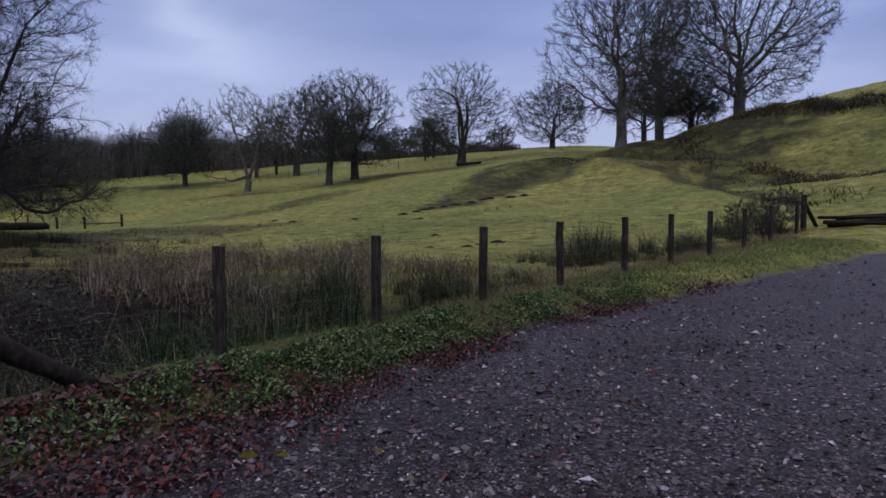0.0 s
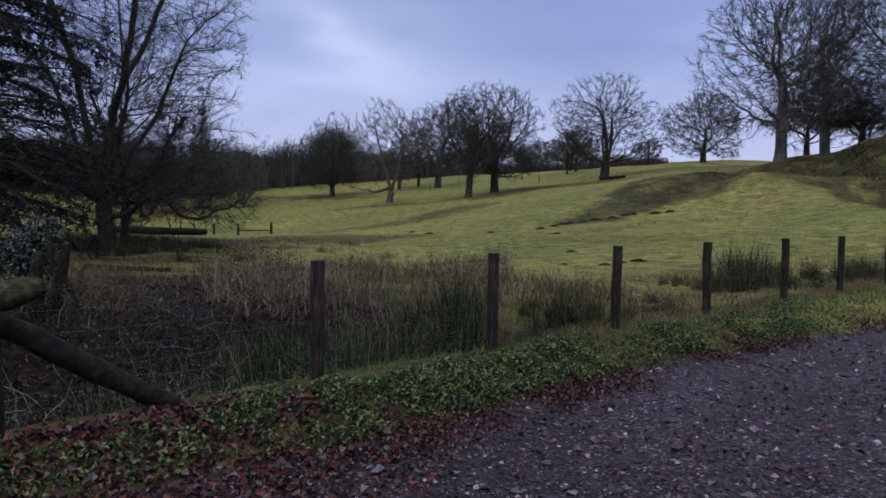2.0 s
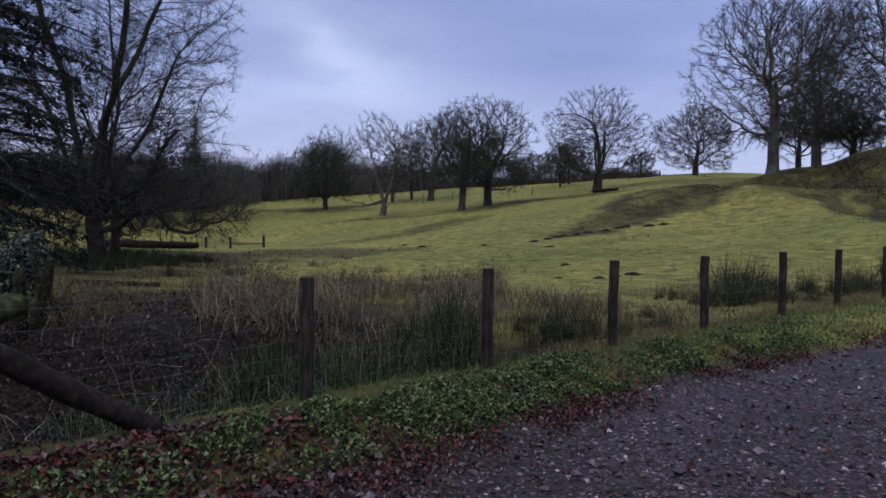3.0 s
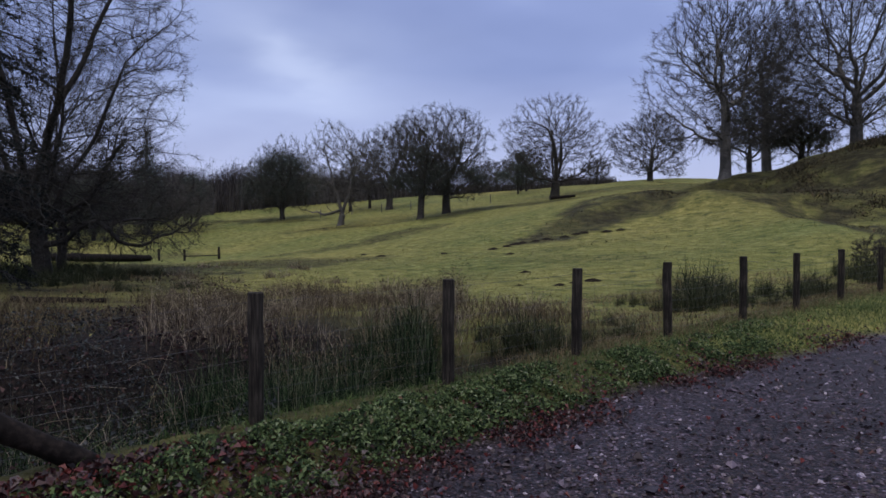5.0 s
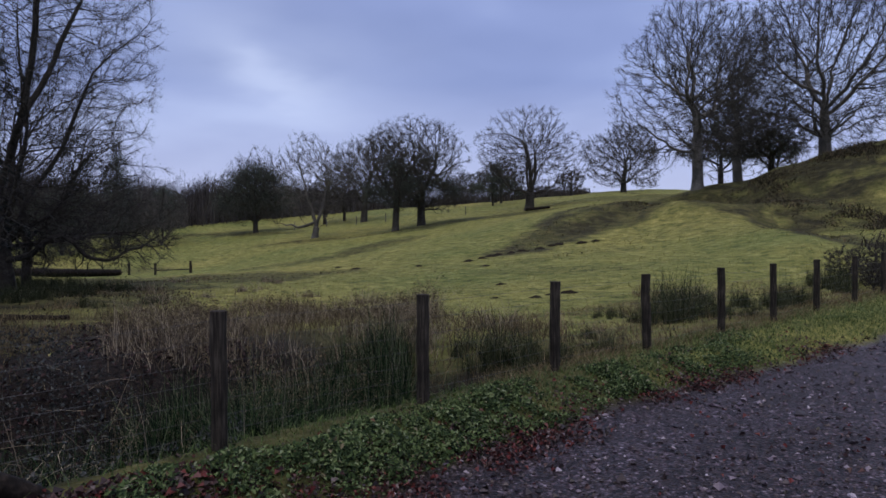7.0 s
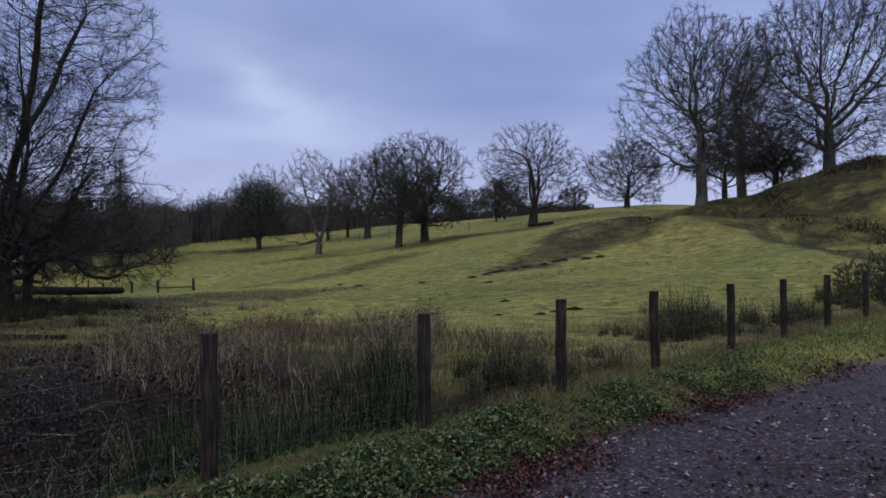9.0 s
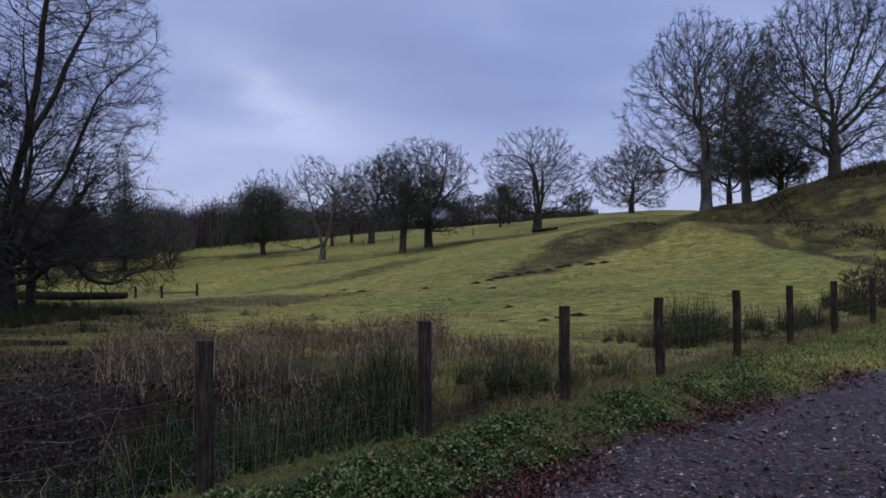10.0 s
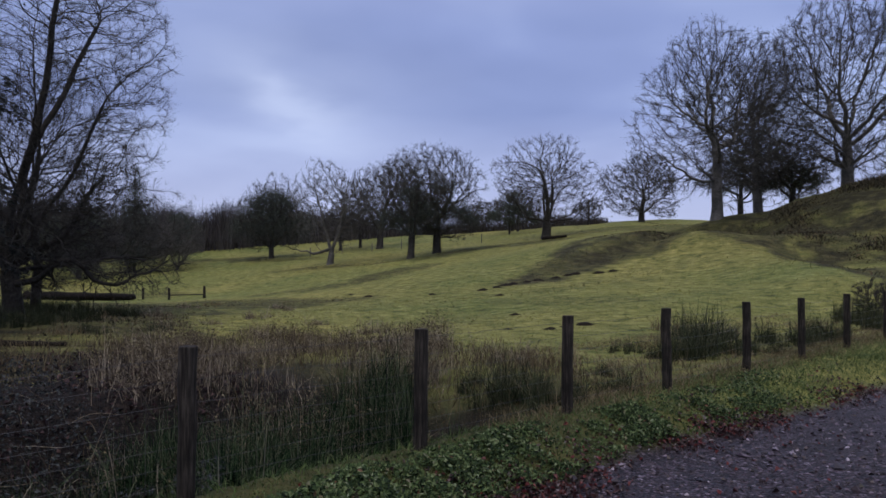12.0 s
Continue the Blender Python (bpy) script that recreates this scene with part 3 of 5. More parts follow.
    at2 = at[j] + way[j] * long[j] * rng.uniform(0.15, 0.85, (twigs * 2, 1))
    way2 = unit(way[j] * 0.8 + rng.normal(size=at2.shape) * 0.55 + np.array([0, 0, 0.15 - droop]))
    ends = np.concatenate([at + way * long, at2 + way2 * long[j] * rng.uniform(0.25, 0.6, (twigs * 2, 1))])
    at = np.concatenate([at, at2])
    return wood, fine, slivers(np.stack([at, ends], 1), np.full((len(at), 2), twig_r))


def plant_tree(seed, x, y, label, mats=None, name="tree", **shape):
    mats = mats or (BARK, TWIG, BARK)
    wood, fine, haze = tree_mesh(seed, **shape)
    t = base_of(name, x, y, lz(x, y), label, name)
    part("trunk", mesh_from("trunk", *wood, mats[0], True), t)
    tagged(part("branchwork", mesh_from("branchwork", *fine, mats[-1], True), t), kind="stuff")
    tagged(part("crown", mesh_from("crown", *haze, mats[1]), t), kind="stuff")
    return t


THICKETS = ((-84.0, 28.5, 8.2, 5.4), (-86.0, 35.0, 7.6, 5.0), (-94.0, 33.5, 8.6, 5.6), (-84.0, 40.0, 6.2, 4.2), (-97.0, 44.0, 7.0, 5.2))
plant_tree(1, -84.1, 53.4, "dark dense bare tree on the pasture", height=11.0, spread=5.6, trunk_r=0.34, fork=0.12, bottom=0.04, dots=2090, twigs=10200, tip_r=0.011)
pale = plant_tree(2, -61.9, 46.9, "slender pale bare tree with one low limb", (PALE_BARK, PALE_TWIG, PALE_BARK), height=11.2, spread=4.6, trunk_r=0.34, fork=0.14, bottom=0.10, stems=3, bole=1.1, fan=0.35, limbs=3, low=-0.8, dots=1615, twigs=9500, gnarl=0.26)
bend = np.array([[[0.0, 0.0, 1.7], [-0.5, -0.75, 1.35], [-1.0, -1.5, 1.15], [-1.4, -2.1, 1.5], [-1.7, -2.5, 1.4], [-2.1, -3.1, 1.7]]])
part("low_limb", mesh_from("low_limb", *tubes(bend, np.array([[0.17, 0.14, 0.12, 0.09, 0.07, 0.03]]), 8), PALE_BARK, True), pale)
plant_tree(3, -54.1, 51.7, "dark ivy-grown bare tree on the pasture", height=10.6, spread=4.6, trunk_r=0.36, fork=0.2, bottom=0.2, dots=1710, twigs=10700, tip_r=0.011)
plant_tree(4, -54.9, 56.4, "broad bare oak on the pasture", height=12.6, spread=6.6, trunk_r=0.44, fork=0.12, bottom=0.03, low=-0.95, dots=3230, twigs=15800, limbs=7, tip_r=0.011)
plant_tree(5, -75.8, 65.6, "bare spreading tree farther up the pasture", height=12.6, spread=7.0, trunk_r=0.45, fork=0.2, bottom=0.12, dots=2470, twigs=14900, tip_r=0.011)
plant_tree(6, -50.5, 70.4, "broad bare oak with low reaching limbs", height=12.4, spread=6.4, trunk_r=0.52, fork=0.10, bottom=0.08, stems=5, bole=1.9, fan=0.45, limbs=6, rise=0.5, low=-0.97, dots=3230, twigs=15800, gnarl=0.26, tip_r=0.011)
plant_tree(7, -53.2, 97.1, "round-crowned bare oak on the skyline", height=10.6, spread=6.2, trunk_r=0.42, fork=0.13, bottom=0.02, limbs=7, rise=0.4, dots=2850, twigs=17900, twig_r=0.010, gnarl=0.28, low=-0.97, tip_r=0.011)
plant_tree(28, -24.5, 60.7, "tall bare oak with a pale trunk", (PALE_BARK, TWIG, BARK), height=18.6, spread=7.0, trunk_r=0.47, fork=0.17, bottom=0.03, limbs=8, rise=0.6, low=-0.95, dots=4560, twigs=19500, gnarl=0.38, lift=0.06, tip_r=0.014, lumps=0.2)
plant_tree(9, -27.7, 77.1, "tall bare oak behind its neighbour", (PALE_BARK, TWIG, BARK), height=17.6, spread=7.2, trunk_r=0.5, fork=0.2, bottom=0.08, low=-0.9, limbs=7, dots=2300, twigs=15800, twig_r=0.010, gnarl=0.28, tip_r=0.011)
plant_tree(10, -17.1, 70.7, "very broad bare oak on the hill", (PALE_BARK, TWIG, BARK), height=18.2, spread=9.4, trunk_r=0.52, fork=0.10, bottom=0.0, limbs=26, rise=0.8, low=-0.9, dots=6600, twigs=25500, twig_r=0.010, gnarl=0.20, lift=0.05, tip_r=0.014)
ASIDE, BACK = Vector((0.45, 0.89, 0)), Vector((-0.89, 0.45, 0))
STEMS = [(ASIDE * a + BACK * b + Vector((0, 0, c)), long, up) for a, b, c, long, up in (
    (0.04, 0.0, 1.0, 11.5, 0.04), (0.13, 0.12, 1.0, 10.5, 0.05), (-0.24, 0.05, 1.0, 10.0, 0.07), (-0.62, -0.15, 0.9, 6.5, 0.10), (0.36, -0.12, 1.0, 9.0, 0.04), (0.66, 0.1, 0.9, 7.5, 0.05),
    (1.0, -0.1, 0.42, 5.6, 0.09), (-1.0, 0.2, 0.35, 3.6, 0.16), (1.0, 0.15, 0.05, 5.2, 0.0), (0.3, -0.8, 0.8, 5.5, 0.06), (-0.2, 0.9, 0.8, 5.5, 0.06))]
beech = plant_tree(11, -25.9, 6.3, "great bare beech with several upright stems", (DARK_BARK, FINE_TWIG, DARK_BARK), height=16.8, spread=6.6, trunk_r=0.33, bottom=0.0, bole=1.65, ways=STEMS, low=-0.98, dots=9000, twigs=38400, twig_r=0.0042, gnarl=0.17, lift=0.24, tip_r=0.007, hollow=0.1, skirt=1300)


def low_limb(tree, seed, line, r0, r1):
    """A thick crooked limb: line gives (aside, toward the yard, height); small side branches grow from it."""
    rng = np.random.default_rng(seed)
    c = np.array([ASIDE * a - BACK * b + Vector((0, 0, h)) for a, b, h in line])
    u = np.linspace(0, len(c) - 1, 4 * len(c))
    p = np.stack([np.interp(u, np.arange(len(c)), c[:, k]) for k in range(3)], -1)
    p[1:-1] = 0.25 * p[:-2] + 0.5 * p[1:-1] + 0.25 * p[2:] + rng.normal(size=(len(p) - 2, 3)) * 0.015
    r = np.linspace(r0, r1, len(p)) * rng.uniform(0.92, 1.08, len(p))
    limb = part("low_limb", mesh_from("low_limb", *tubes(p[None], r[None], 9), DARK_BARK, True), tree)
    n = 46
    i = rng.integers(3, len(p), n)
    q, w = grow(rng, p[i], rng.normal(size=(n, 3)) * np.array([0.6, 0.6, 0.5]) + unit(p[i] - p[i - 2]) * 0.7, rng.uniform(0.5, 1.9, n), r[i] * 0.32, 8, 0.25, 0.03, 0.2)
    m = 420
    j, k = rng.integers(0, n, m), rng.integers(2, 8, m)
    q2, w2 = grow(rng, q[j, k], rng.normal(size=(m, 3)), rng.uniform(0.3, 1.0, m), np.full(m, 0.008), 5, 0.25, 0.02, 0.4)
    tagged(part("branchwork", mesh_from("branchwork", *merge([tubes(q, w, 5), tubes(q2, w2, 3)]), DARK_BARK), limb), kind="stuff")


low_limb(beech, 1, [(0.0, 0.1, 1.1), (0.5, 0.3, 1.2), (0.95, 0.4, 1.3), (1.4, 0.5, 1.8), (2.0, 0.6, 2.05), (2.45, 0.7, 1.75), (2.75, 0.8, 1.3), (3.3, 0.9, 1.1), (3.8, 1.0, 1.12), (4.2, 1.0, 1.42), (4.85, 1.1, 1.6), (5.4, 1.1, 2.0)], 0.14, 0.025)
low_limb(beech, 2, [(0.1, 0.0, 1.9), (0.5, 0.2, 2.25), (1.1, 0.3, 2.5), (1.75, 0.4, 2.85), (2.1, 0.4, 3.4), (2.4, 0.5, 4.3), (2.9, 0.6, 4.9)], 0.13, 0.05)
low_limb(beech, 3, [(-0.1, 0.0, 1.8), (-0.6, 0.2, 2.3), (-1.1, 0.3, 2.3), (-1.7, 0.4, 2.5), (-2.3, 0.4, 2.2), (-2.9, 0.5, 2.5)], 0.11, 0.04)
plant_tree(12, -29.2, 8.0, "bare tree close behind the beech", (DARK_BARK, FINE_TWIG, DARK_BARK), height=11.0, spread=5.6, trunk_r=0.2, fork=0.16, bottom=0.0, low=-0.9, dots=2600, twigs=14900, twig_r=0.0045, tip_r=0.007, lift=0.2)
for i, (x, y, h, w) in enumerate(THICKETS):
    plant_tree(120 + i, x, y, "brown leafless thicket beyond the beech", (PALE_BARK, PALE_TWIG, PALE_BARK), name="thicket", height=h, spread=w, trunk_r=0.16, bottom=0.04, stems=5, bole=0.2, fan=0.7, twig_r=0.009, gnarl=0.28, low=-0.7, dots=1330, twigs=7400)
for i, (x, y, h, w) in enumerate(((-88.2, 102.3, 6.5, 3.2), (-87.2, 96.2, 5.0, 2.6), (-75.3, 93.8, 6.5, 3.8), (-96.9, 94.0, 9.0, 4.0), (-83.3, 68.1, 8.5, 3.6), (-82.2, 63.6, 7.0, 3.2), (-63.4, 98.4, 4.5, 2.5), (-30.4, 95.4, 6.0, 3.5), (-71.0, 90.0, 7.0, 4.0))):
    plant_tree(30 + i, x, y, "small bare tree far off on the skyline", height=h, spread=w, trunk_r=0.22, fork=0.14, bottom=0.08, dots=570, twigs=4400, twig_r=0.013)


# ---- fence ----
POSTS = (0.45, 2.63, 4.82, 7.01, 9.44, 11.71, 14.06, 16.73, 19.2, 22.06)


def post_mesh(seed, h, r):
    rng = np.random.default_rng(seed)
    k = 7
    z = np.array([-0.25, 0.0, 0.25, 0.55, 0.8, h - 0.008, h])
    p = np.zeros((1, k, 3))
    p[0, :, 2] = z
    p[0, :, :2] = rng.normal(size=(k, 2)) * 0.004
    p[0, -1, :2] = p[0, -2, :2]
    rr = np.full((1, k), r) * (1 + rng.normal(size=(1, k)) * 0.02)
    rr[0, -1] *= 0.96
    v, f = tubes(p, rr, 14)
    cap = np.array([[len(v), len(v) - 14 + i, len(v) - 14 + (i + 1) % 14, len(v)] for i in range(14)])
    v = np.concatenate([v, [[0, 0, h + 0.004]]])
    bm = bmesh.new()
    vs = [bm.verts.new(c) for c in v]
    for q in f:
        bm.faces.new([vs[i] for i in q])
    for q in cap:
        bm.faces.new([vs[q[0]], vs[q[1]], vs[q[2]]])
    bmesh.ops.recalc_face_normals(bm, faces=bm.faces)
    me = bpy.data.meshes.new("fence_post")
    bm.to_mesh(me)
    bm.free()
    me.materials.append(POST_WOOD)
    return me


for i, y in enumerate(POSTS):
    tagged(new("fence_post", post_mesh(i, 1.06, 0.062)), "round weathered wooden fence post in the verge", "fence post", "fence posts").matrix_basis = pose(0, y, lz(0, y), 0.6 * (i % 3 - 1), 0.5 * (i % 2), i * 40)
for y, tilt in ((-2.10, 1.0), (22.95, -1.0)):
    tagged(new("strainer_post", post_mesh(40 + int(y), 1.2, 0.095)), "thick weathered wooden strainer post of the fence", "fence post", "strainer posts").matrix_basis = pose(0, y, lz(0, y), tilt, 0, 20)


def pole_mesh(seed, a, b, r0, r1, mat, sides=12, k=9, rough=0.05, name="log"):
    """A pole or log from a to b with closed, slightly rounded ends."""
    rng = np.random.default_rng(seed)
    a, b = np.array(a, float), np.array(b, float)
    u = np.concatenate([[0.0, 0.004], np.linspace(0.03, 0.97, k), [0.996, 1.0]])
    p = a + (b - a) * u[:, None]
    p[2:-2] += rng.normal(size=(k, 3)) * min(r0, r1) * 0.07
    r = (r0 + (r1 - r0) * u) * (1 + rng.normal(size=len(u)) * rough)
    r[0], r[1], r[-2], r[-1] = r0 * 0.02, r0 * 0.9, r1 * 0.9, r1 * 0.02
    v, f = tubes(p[None], r[None], sides)
    v = v.reshape(len(u), sides, 3)
    v = v + rng.normal(size=(1, sides, 1)) * min(r0, r1) * 0.05 * (v - p[:, None]) / (np.linalg.norm(v - p[:, None], axis=2, keepdims=True) + 1e-6)
    return mesh_from(name, v.reshape(-1, 3), f, mat, True)


WET_LOG = two_scale("wet_dark_log", (0.005, 0.004, 0.003), (0.013, 0.010, 0.008), (0.036, 0.027, 0.022), 16.0, 2.5, 0.75, 0.15, 0.8, 0.02)
ROT_WOOD = two_scale("rotten_wood", (0.008, 0.008, 0.005), (0.026, 0.026, 0.016), (0.065, 0.066, 0.038), 18.0, 4.0, 0.95, 0.15, 1.0, 0.03)
MOSS_LOG = two_scale("mossy_bark", (0.010, 0.011, 0.007), (0.036, 0.042, 0.020), (0.090, 0.098, 0.046), 9.0, 3.5, 0.95, 0.15, 1.0, 0.03)
tagged(new("fence_strut", pole_mesh(1, (0.06, -0.80, -0.12), (0.0, -2.04, 0.71), 0.078, 0.088, WET_LOG)), "heavy dark log strut leaning on the strainer post", "fence strut", "fence struts")
tagged(new("fence_strut", pole_mesh(2, (0.10, 24.4, lz(0.1, 24.4) - 0.05), (0.0, 23.0, 0.95), 0.06, 0.07, POST_WOOD)), "weathered wooden strut of the far strainer post", "fence strut", "fence struts")

# stock netting: line wires and stays
WIRE = material("galvanised_wire", 0.45, 0.9, 0.5)
WIRE[1].nodes["Principled BSDF"].inputs["Base Color"].default_value = (0.10, 0.10, 0.103, 1)
WIRE = WIRE[0]


def build_netting():
    net = base_of("wire_netting", -0.066, 0, 0, "thin grey stock netting stapled along the posts", "wire fence")
    rng = np.random.default_rng(5)
    ys = np.array([-6.0, -4.0, -2.10, *POSTS, 22.95])
    heights = (0.12, 0.24, 0.37, 0.51, 0.66, 0.82, 0.98)
    for h in heights:
        pts = []
        for y0, y1 in zip(ys[:-1], ys[1:]):
            u = np.linspace(0, 1, 7)[:-1]
            yy = y0 + (y1 - y0) * u
            sag = (0.030 if h > 0.9 else 0.018) * rng.uniform(0.5, 1.4) * 4 * u * (1 - u)
            pts.append(np.stack([rng.normal(size=6) * 0.003, yy, land(0 * yy, yy) + h - sag], -1))
        p = np.concatenate(pts)
        v, f = tubes(p[None], np.full((1, len(p)), 0.0016), 4)
        part("line_wire", mesh_from("line_wire", v, f, WIRE), net)
    stay = None
    for y in np.arange(-5.8, 22.8, 0.30):
        if stay is None:
            z = np.array([0.11, 0.5, 0.83])
            v, f = tubes(np.stack([0 * z, 0 * z, z], -1)[None], np.full((1, 3), 0.0013), 3)
            stay = mesh_from("stay_wire", v, f, WIRE)
        o = part("stay_wire", stay, net)
        o.matrix_basis = pose(0, y, lz(0, y))


build_netting()


# ---- leaves, blades and stones in heaps ----
def leaf_heap(rng, at, facing, size, fold=0.25, width=0.55):
    """Folded, pointed leaves. at, facing: n x 3; size: n."""
    n = len(at)
    nrm = unit(facing)
    a = unit(np.cross(nrm, rng.normal(size=(n, 3))))
    b = np.cross(nrm, a)
    s = size[:, None]
    v = np.stack([at - a * s * 0.5, at + b * s * width * 0.5 + nrm * s * fold * 0.5 - a * s * 0.08, at + a * s * 0.5 - nrm * s * fold * 0.3, at - b * s * width * 0.5 + nrm * s * fold * 0.5 - a * s * 0.08], 1)
    return v.reshape(-1, 3), np.arange(4 * n).reshape(n, 4)


def blade_heap(rng, foot, height, width, lean, segs=2, bend=1.0):
    """Tapering blades that lean over. foot: n x 3."""
    n = len(foot)
    az = rng.uniform(0, 2 * np.pi, n)
    d = np.stack([np.cos(az), np.sin(az), 0 * az], -1)
    side_az = rng.uniform(0, 2 * np.pi, n)
    w = np.stack([np.cos(side_az), np.sin(side_az), 0 * az], -1) * (width * 0.5)[:, None]
    rows = []
    for i in range(segs + 1):
        u = i / segs
        p = foot + d * (lean * height * u ** (1 + bend))[:, None] + np.array([0, 0, 1.0]) * (height * u * (1 - 0.25 * lean * u))[:, None]
        k = 1.0 - 0.88 * u
        rows += [p - w * k, p + w * k]
    v = np.stack(rows, 1)
    m = 2 * (segs + 1)
    q = np.array([[2 * i, 2 * i + 1, 2 * i + 3, 2 * i + 2] for i in range(segs)])
    f = (np.arange(n) * m)[:, None, None] + q[None]
    return v.reshape(-1, 3), f.reshape(-1, 4)


def stone_heap(rng, at, size):
    """Angular pebbles of eight faces."""
    n = len(at)
    corner = np.array([[1, 0, 0], [-1, 0, 0], [0, 1, 0], [0, -1, 0], [0, 0, 1], [0, 0, -1]], float)
    v = corner[None] * rng.uniform(0.55, 1.25, (n, 6, 1)) + rng.normal(size=(n, 6, 3)) * 0.22
    v = v * np.stack([np.ones(n), rng.uniform(0.65, 1.0, n), rng.uniform(0.5, 0.85, n)], -1)[:, None]
    az = rng.uniform(0, 6.283, n)
    c, s = np.cos(az)[:, None], np.sin(az)[:, None]
    x, y = v[..., 0] * c - v[..., 1] * s, v[..., 0] * s + v[..., 1] * c
    v = np.stack([x, y, v[..., 2]], -1) * (size * 0.5)[:, None, None] + at[:, None]
    t = np.array([[0, 2, 4], [2, 1, 4], [1, 3, 4], [3, 0, 4], [2, 0, 5], [1, 2, 5], [3, 1, 5], [0, 3, 5]])
    f = (np.arange(n) * 6)[:, None, None] + t[None]
    return v.reshape(-1, 3), f.reshape(-1, 3)


def stuff(name, vf, mat, label, category, smooth=False):
    return tagged(new(name, mesh_from(name, vf[0], vf[1], mat, smooth)), label, category, kind="stuff")


def on_land(x, y, lift=0.0):
    return np.stack([x, y, land(x, y) + lift], -1)


NETTLE = island_colours("nettle_green", [(0.0, (0.010, 0.020, 0.011)), (0.36, (0.045, 0.075, 0.028)), (0.70, (0.102, 0.149, 0.054)), (0.90, (0.178, 0.224, 0.100)), (0.96, (0.241, 0.288, 0.174)), (1.0, (0.164, 0.089, 0.054))], 0.8, 0.18)
LITTER = island_colours("fallen_leaf", [(0.0, (0.008, 0.005, 0.005)), (0.26, (0.028, 0.011, 0.012)), (0.46, (0.062, 0.022, 0.022)), (0.58, (0.070, 0.046, 0.043)), (0.66, (0.105, 0.020, 0.019)), (0.85, (0.150, 0.030, 0.025)), (0.91, (0.11, 0.080, 0.082)), (1.0, (0.19, 0.15, 0.14))], 0.55, 0.4)
VERGE_GRASS = island_colours("verge_grass", [(0.0, (0.035, 0.064, 0.017)), (0.5, (0.071, 0.115, 0.028)), (0.85, (0.107, 0.144, 0.043)), (1.0, (0.139, 0.144, 0.061))], 0.7, 0.25)
PASTURE_BLADE = island_colours("pasture_blade", [(0.0, (0.110, 0.119, 0.037)), (0.5, (0.237, 0.237, 0.075)), (0.85, (0.352, 0.330, 0.121)), (1.0, (0.297, 0.231, 0.110))], 0.8, 0.2)
STRAW = island_colours("dead_grass", [(0.0, (0.075, 0.053, 0.027)), (0.5, (0.163, 0.122, 0.065)), (1.0, (0.288, 0.231, 0.138))], 0.8, 0.2)
DRY_RUSH = island_colours("dry_rush", [(0.0, (0.012, 0.018, 0.009)), (0.5, (0.034, 0.045, 0.021)), (0.85, (0.072, 0.080, 0.040)), (1.0, (0.16, 0.14, 0.085))], 0.8, 0.12)
SEDGE = island_colours("brown_sedge", [(0.0, (0.030, 0.022, 0.015)), (0.5, (0.092, 0.070, 0.041)), (0.8, (0.172, 0.138, 0.076)), (1.0, (0.276, 0.230, 0.138))], 0.8, 0.2)
# about half the blades near black: shade deep in the clumps put into colour
RUSH = island_colours("rush_green_and_shade", [(0.0, (0.002, 0.004, 0.003)), (0.48, (0.006, 0.015, 0.007)), (0.78, (0.050, 0.092, 0.038)), (0.94, (0.14, 0.16, 0.09)), (1.0, (0.25, 0.22, 0.17))], 0.85, 0.06)
DEAD_STEM = island_colours("brown_dead_stem", [(0.0, (0.024, 0.018, 0.015)), (0.36, (0.098, 0.076, 0.054)), (0.70, (0.244, 0.199, 0.140)), (1.0, (0.488, 0.415, 0.305))], 0.8, 0.2)
MOSS = two_scale("bright_moss", (0.04, 0.05, 0.01), (0.12, 0.13, 0.02), (0.24, 0.23, 0.05), 220.0, 30.0, 0.95, 0.1, 1.0, 0.008)
# darker copy of LITTER: sodden, with the ditch's shade in its colour
WET_LITTER = island_colours("sodden_shaded_leaf", [(0.0, (0.007, 0.004, 0.004)), (0.4, (0.022, 0.011, 0.011)), (0.75, (0.045, 0.022, 0.021)), (0.93, (0.075, 0.040, 0.036)), (1.0, (0.150, 0.090, 0.080))], 0.6, 0.3)
CONIFER = island_colours("conifer_needles", [(0.0, (0.012, 0.015, 0.015)), (0.6, (0.030, 0.034, 0.034)), (1.0, (0.060, 0.064, 0.060))], 0.8, 0.15)
BRACKEN = island_colours("dead_bracken", [(0.0, (0.024, 0.022, 0.015)), (0.5, (0.060, 0.054, 0.034)), (0.85, (0.100, 0.084, 0.048)), (1.0, (0.15, 0.10, 0.058))], 0.85, 0.15)
# the few paler grey leaves stand for glints, put into the colour
BRAMBLE = island_colours("bramble_leaf", [(0.0, (0.006, 0.008, 0.007)), (0.55, (0.016, 0.021, 0.019)), (0.85, (0.043, 0.050, 0.046)), (0.93, (0.079, 0.086, 0.081)), (1.0, (0.036, 0.020, 0.015))], 0.45, 0.35)
STONE = island_colours("gravel_stone", [(0.0, (0.008, 0.006, 0.006)), (0.28, (0.030, 0.021, 0.028)), (0.48, (0.066, 0.049, 0.045)), (0.68, (0.081, 0.061, 0.080)), (0.87, (0.137, 0.105, 0.133)), (0.95, (0.228, 0.184, 0.218)), (1.0, (0.511, 0.449, 0.510))], 0.45, 0.4)
# paled for distance: haze in the air put into the leaf colour
NEEDLES = island_colours("dark_evergreen", [(0.0, (0.031, 0.039, 0.033)), (0.6, (0.068, 0.081, 0.065)), (1.0, (0.117, 0.127, 0.098))], 0.7, 0.25)
HOLLY = island_colours("glossy_dark_leaf", [(0.0, (0.008, 0.018, 0.012)), (0.7, (0.020, 0.040, 0.028)), (1.0, (0.05, 0.08, 0.06))], 0.25, 0.6)
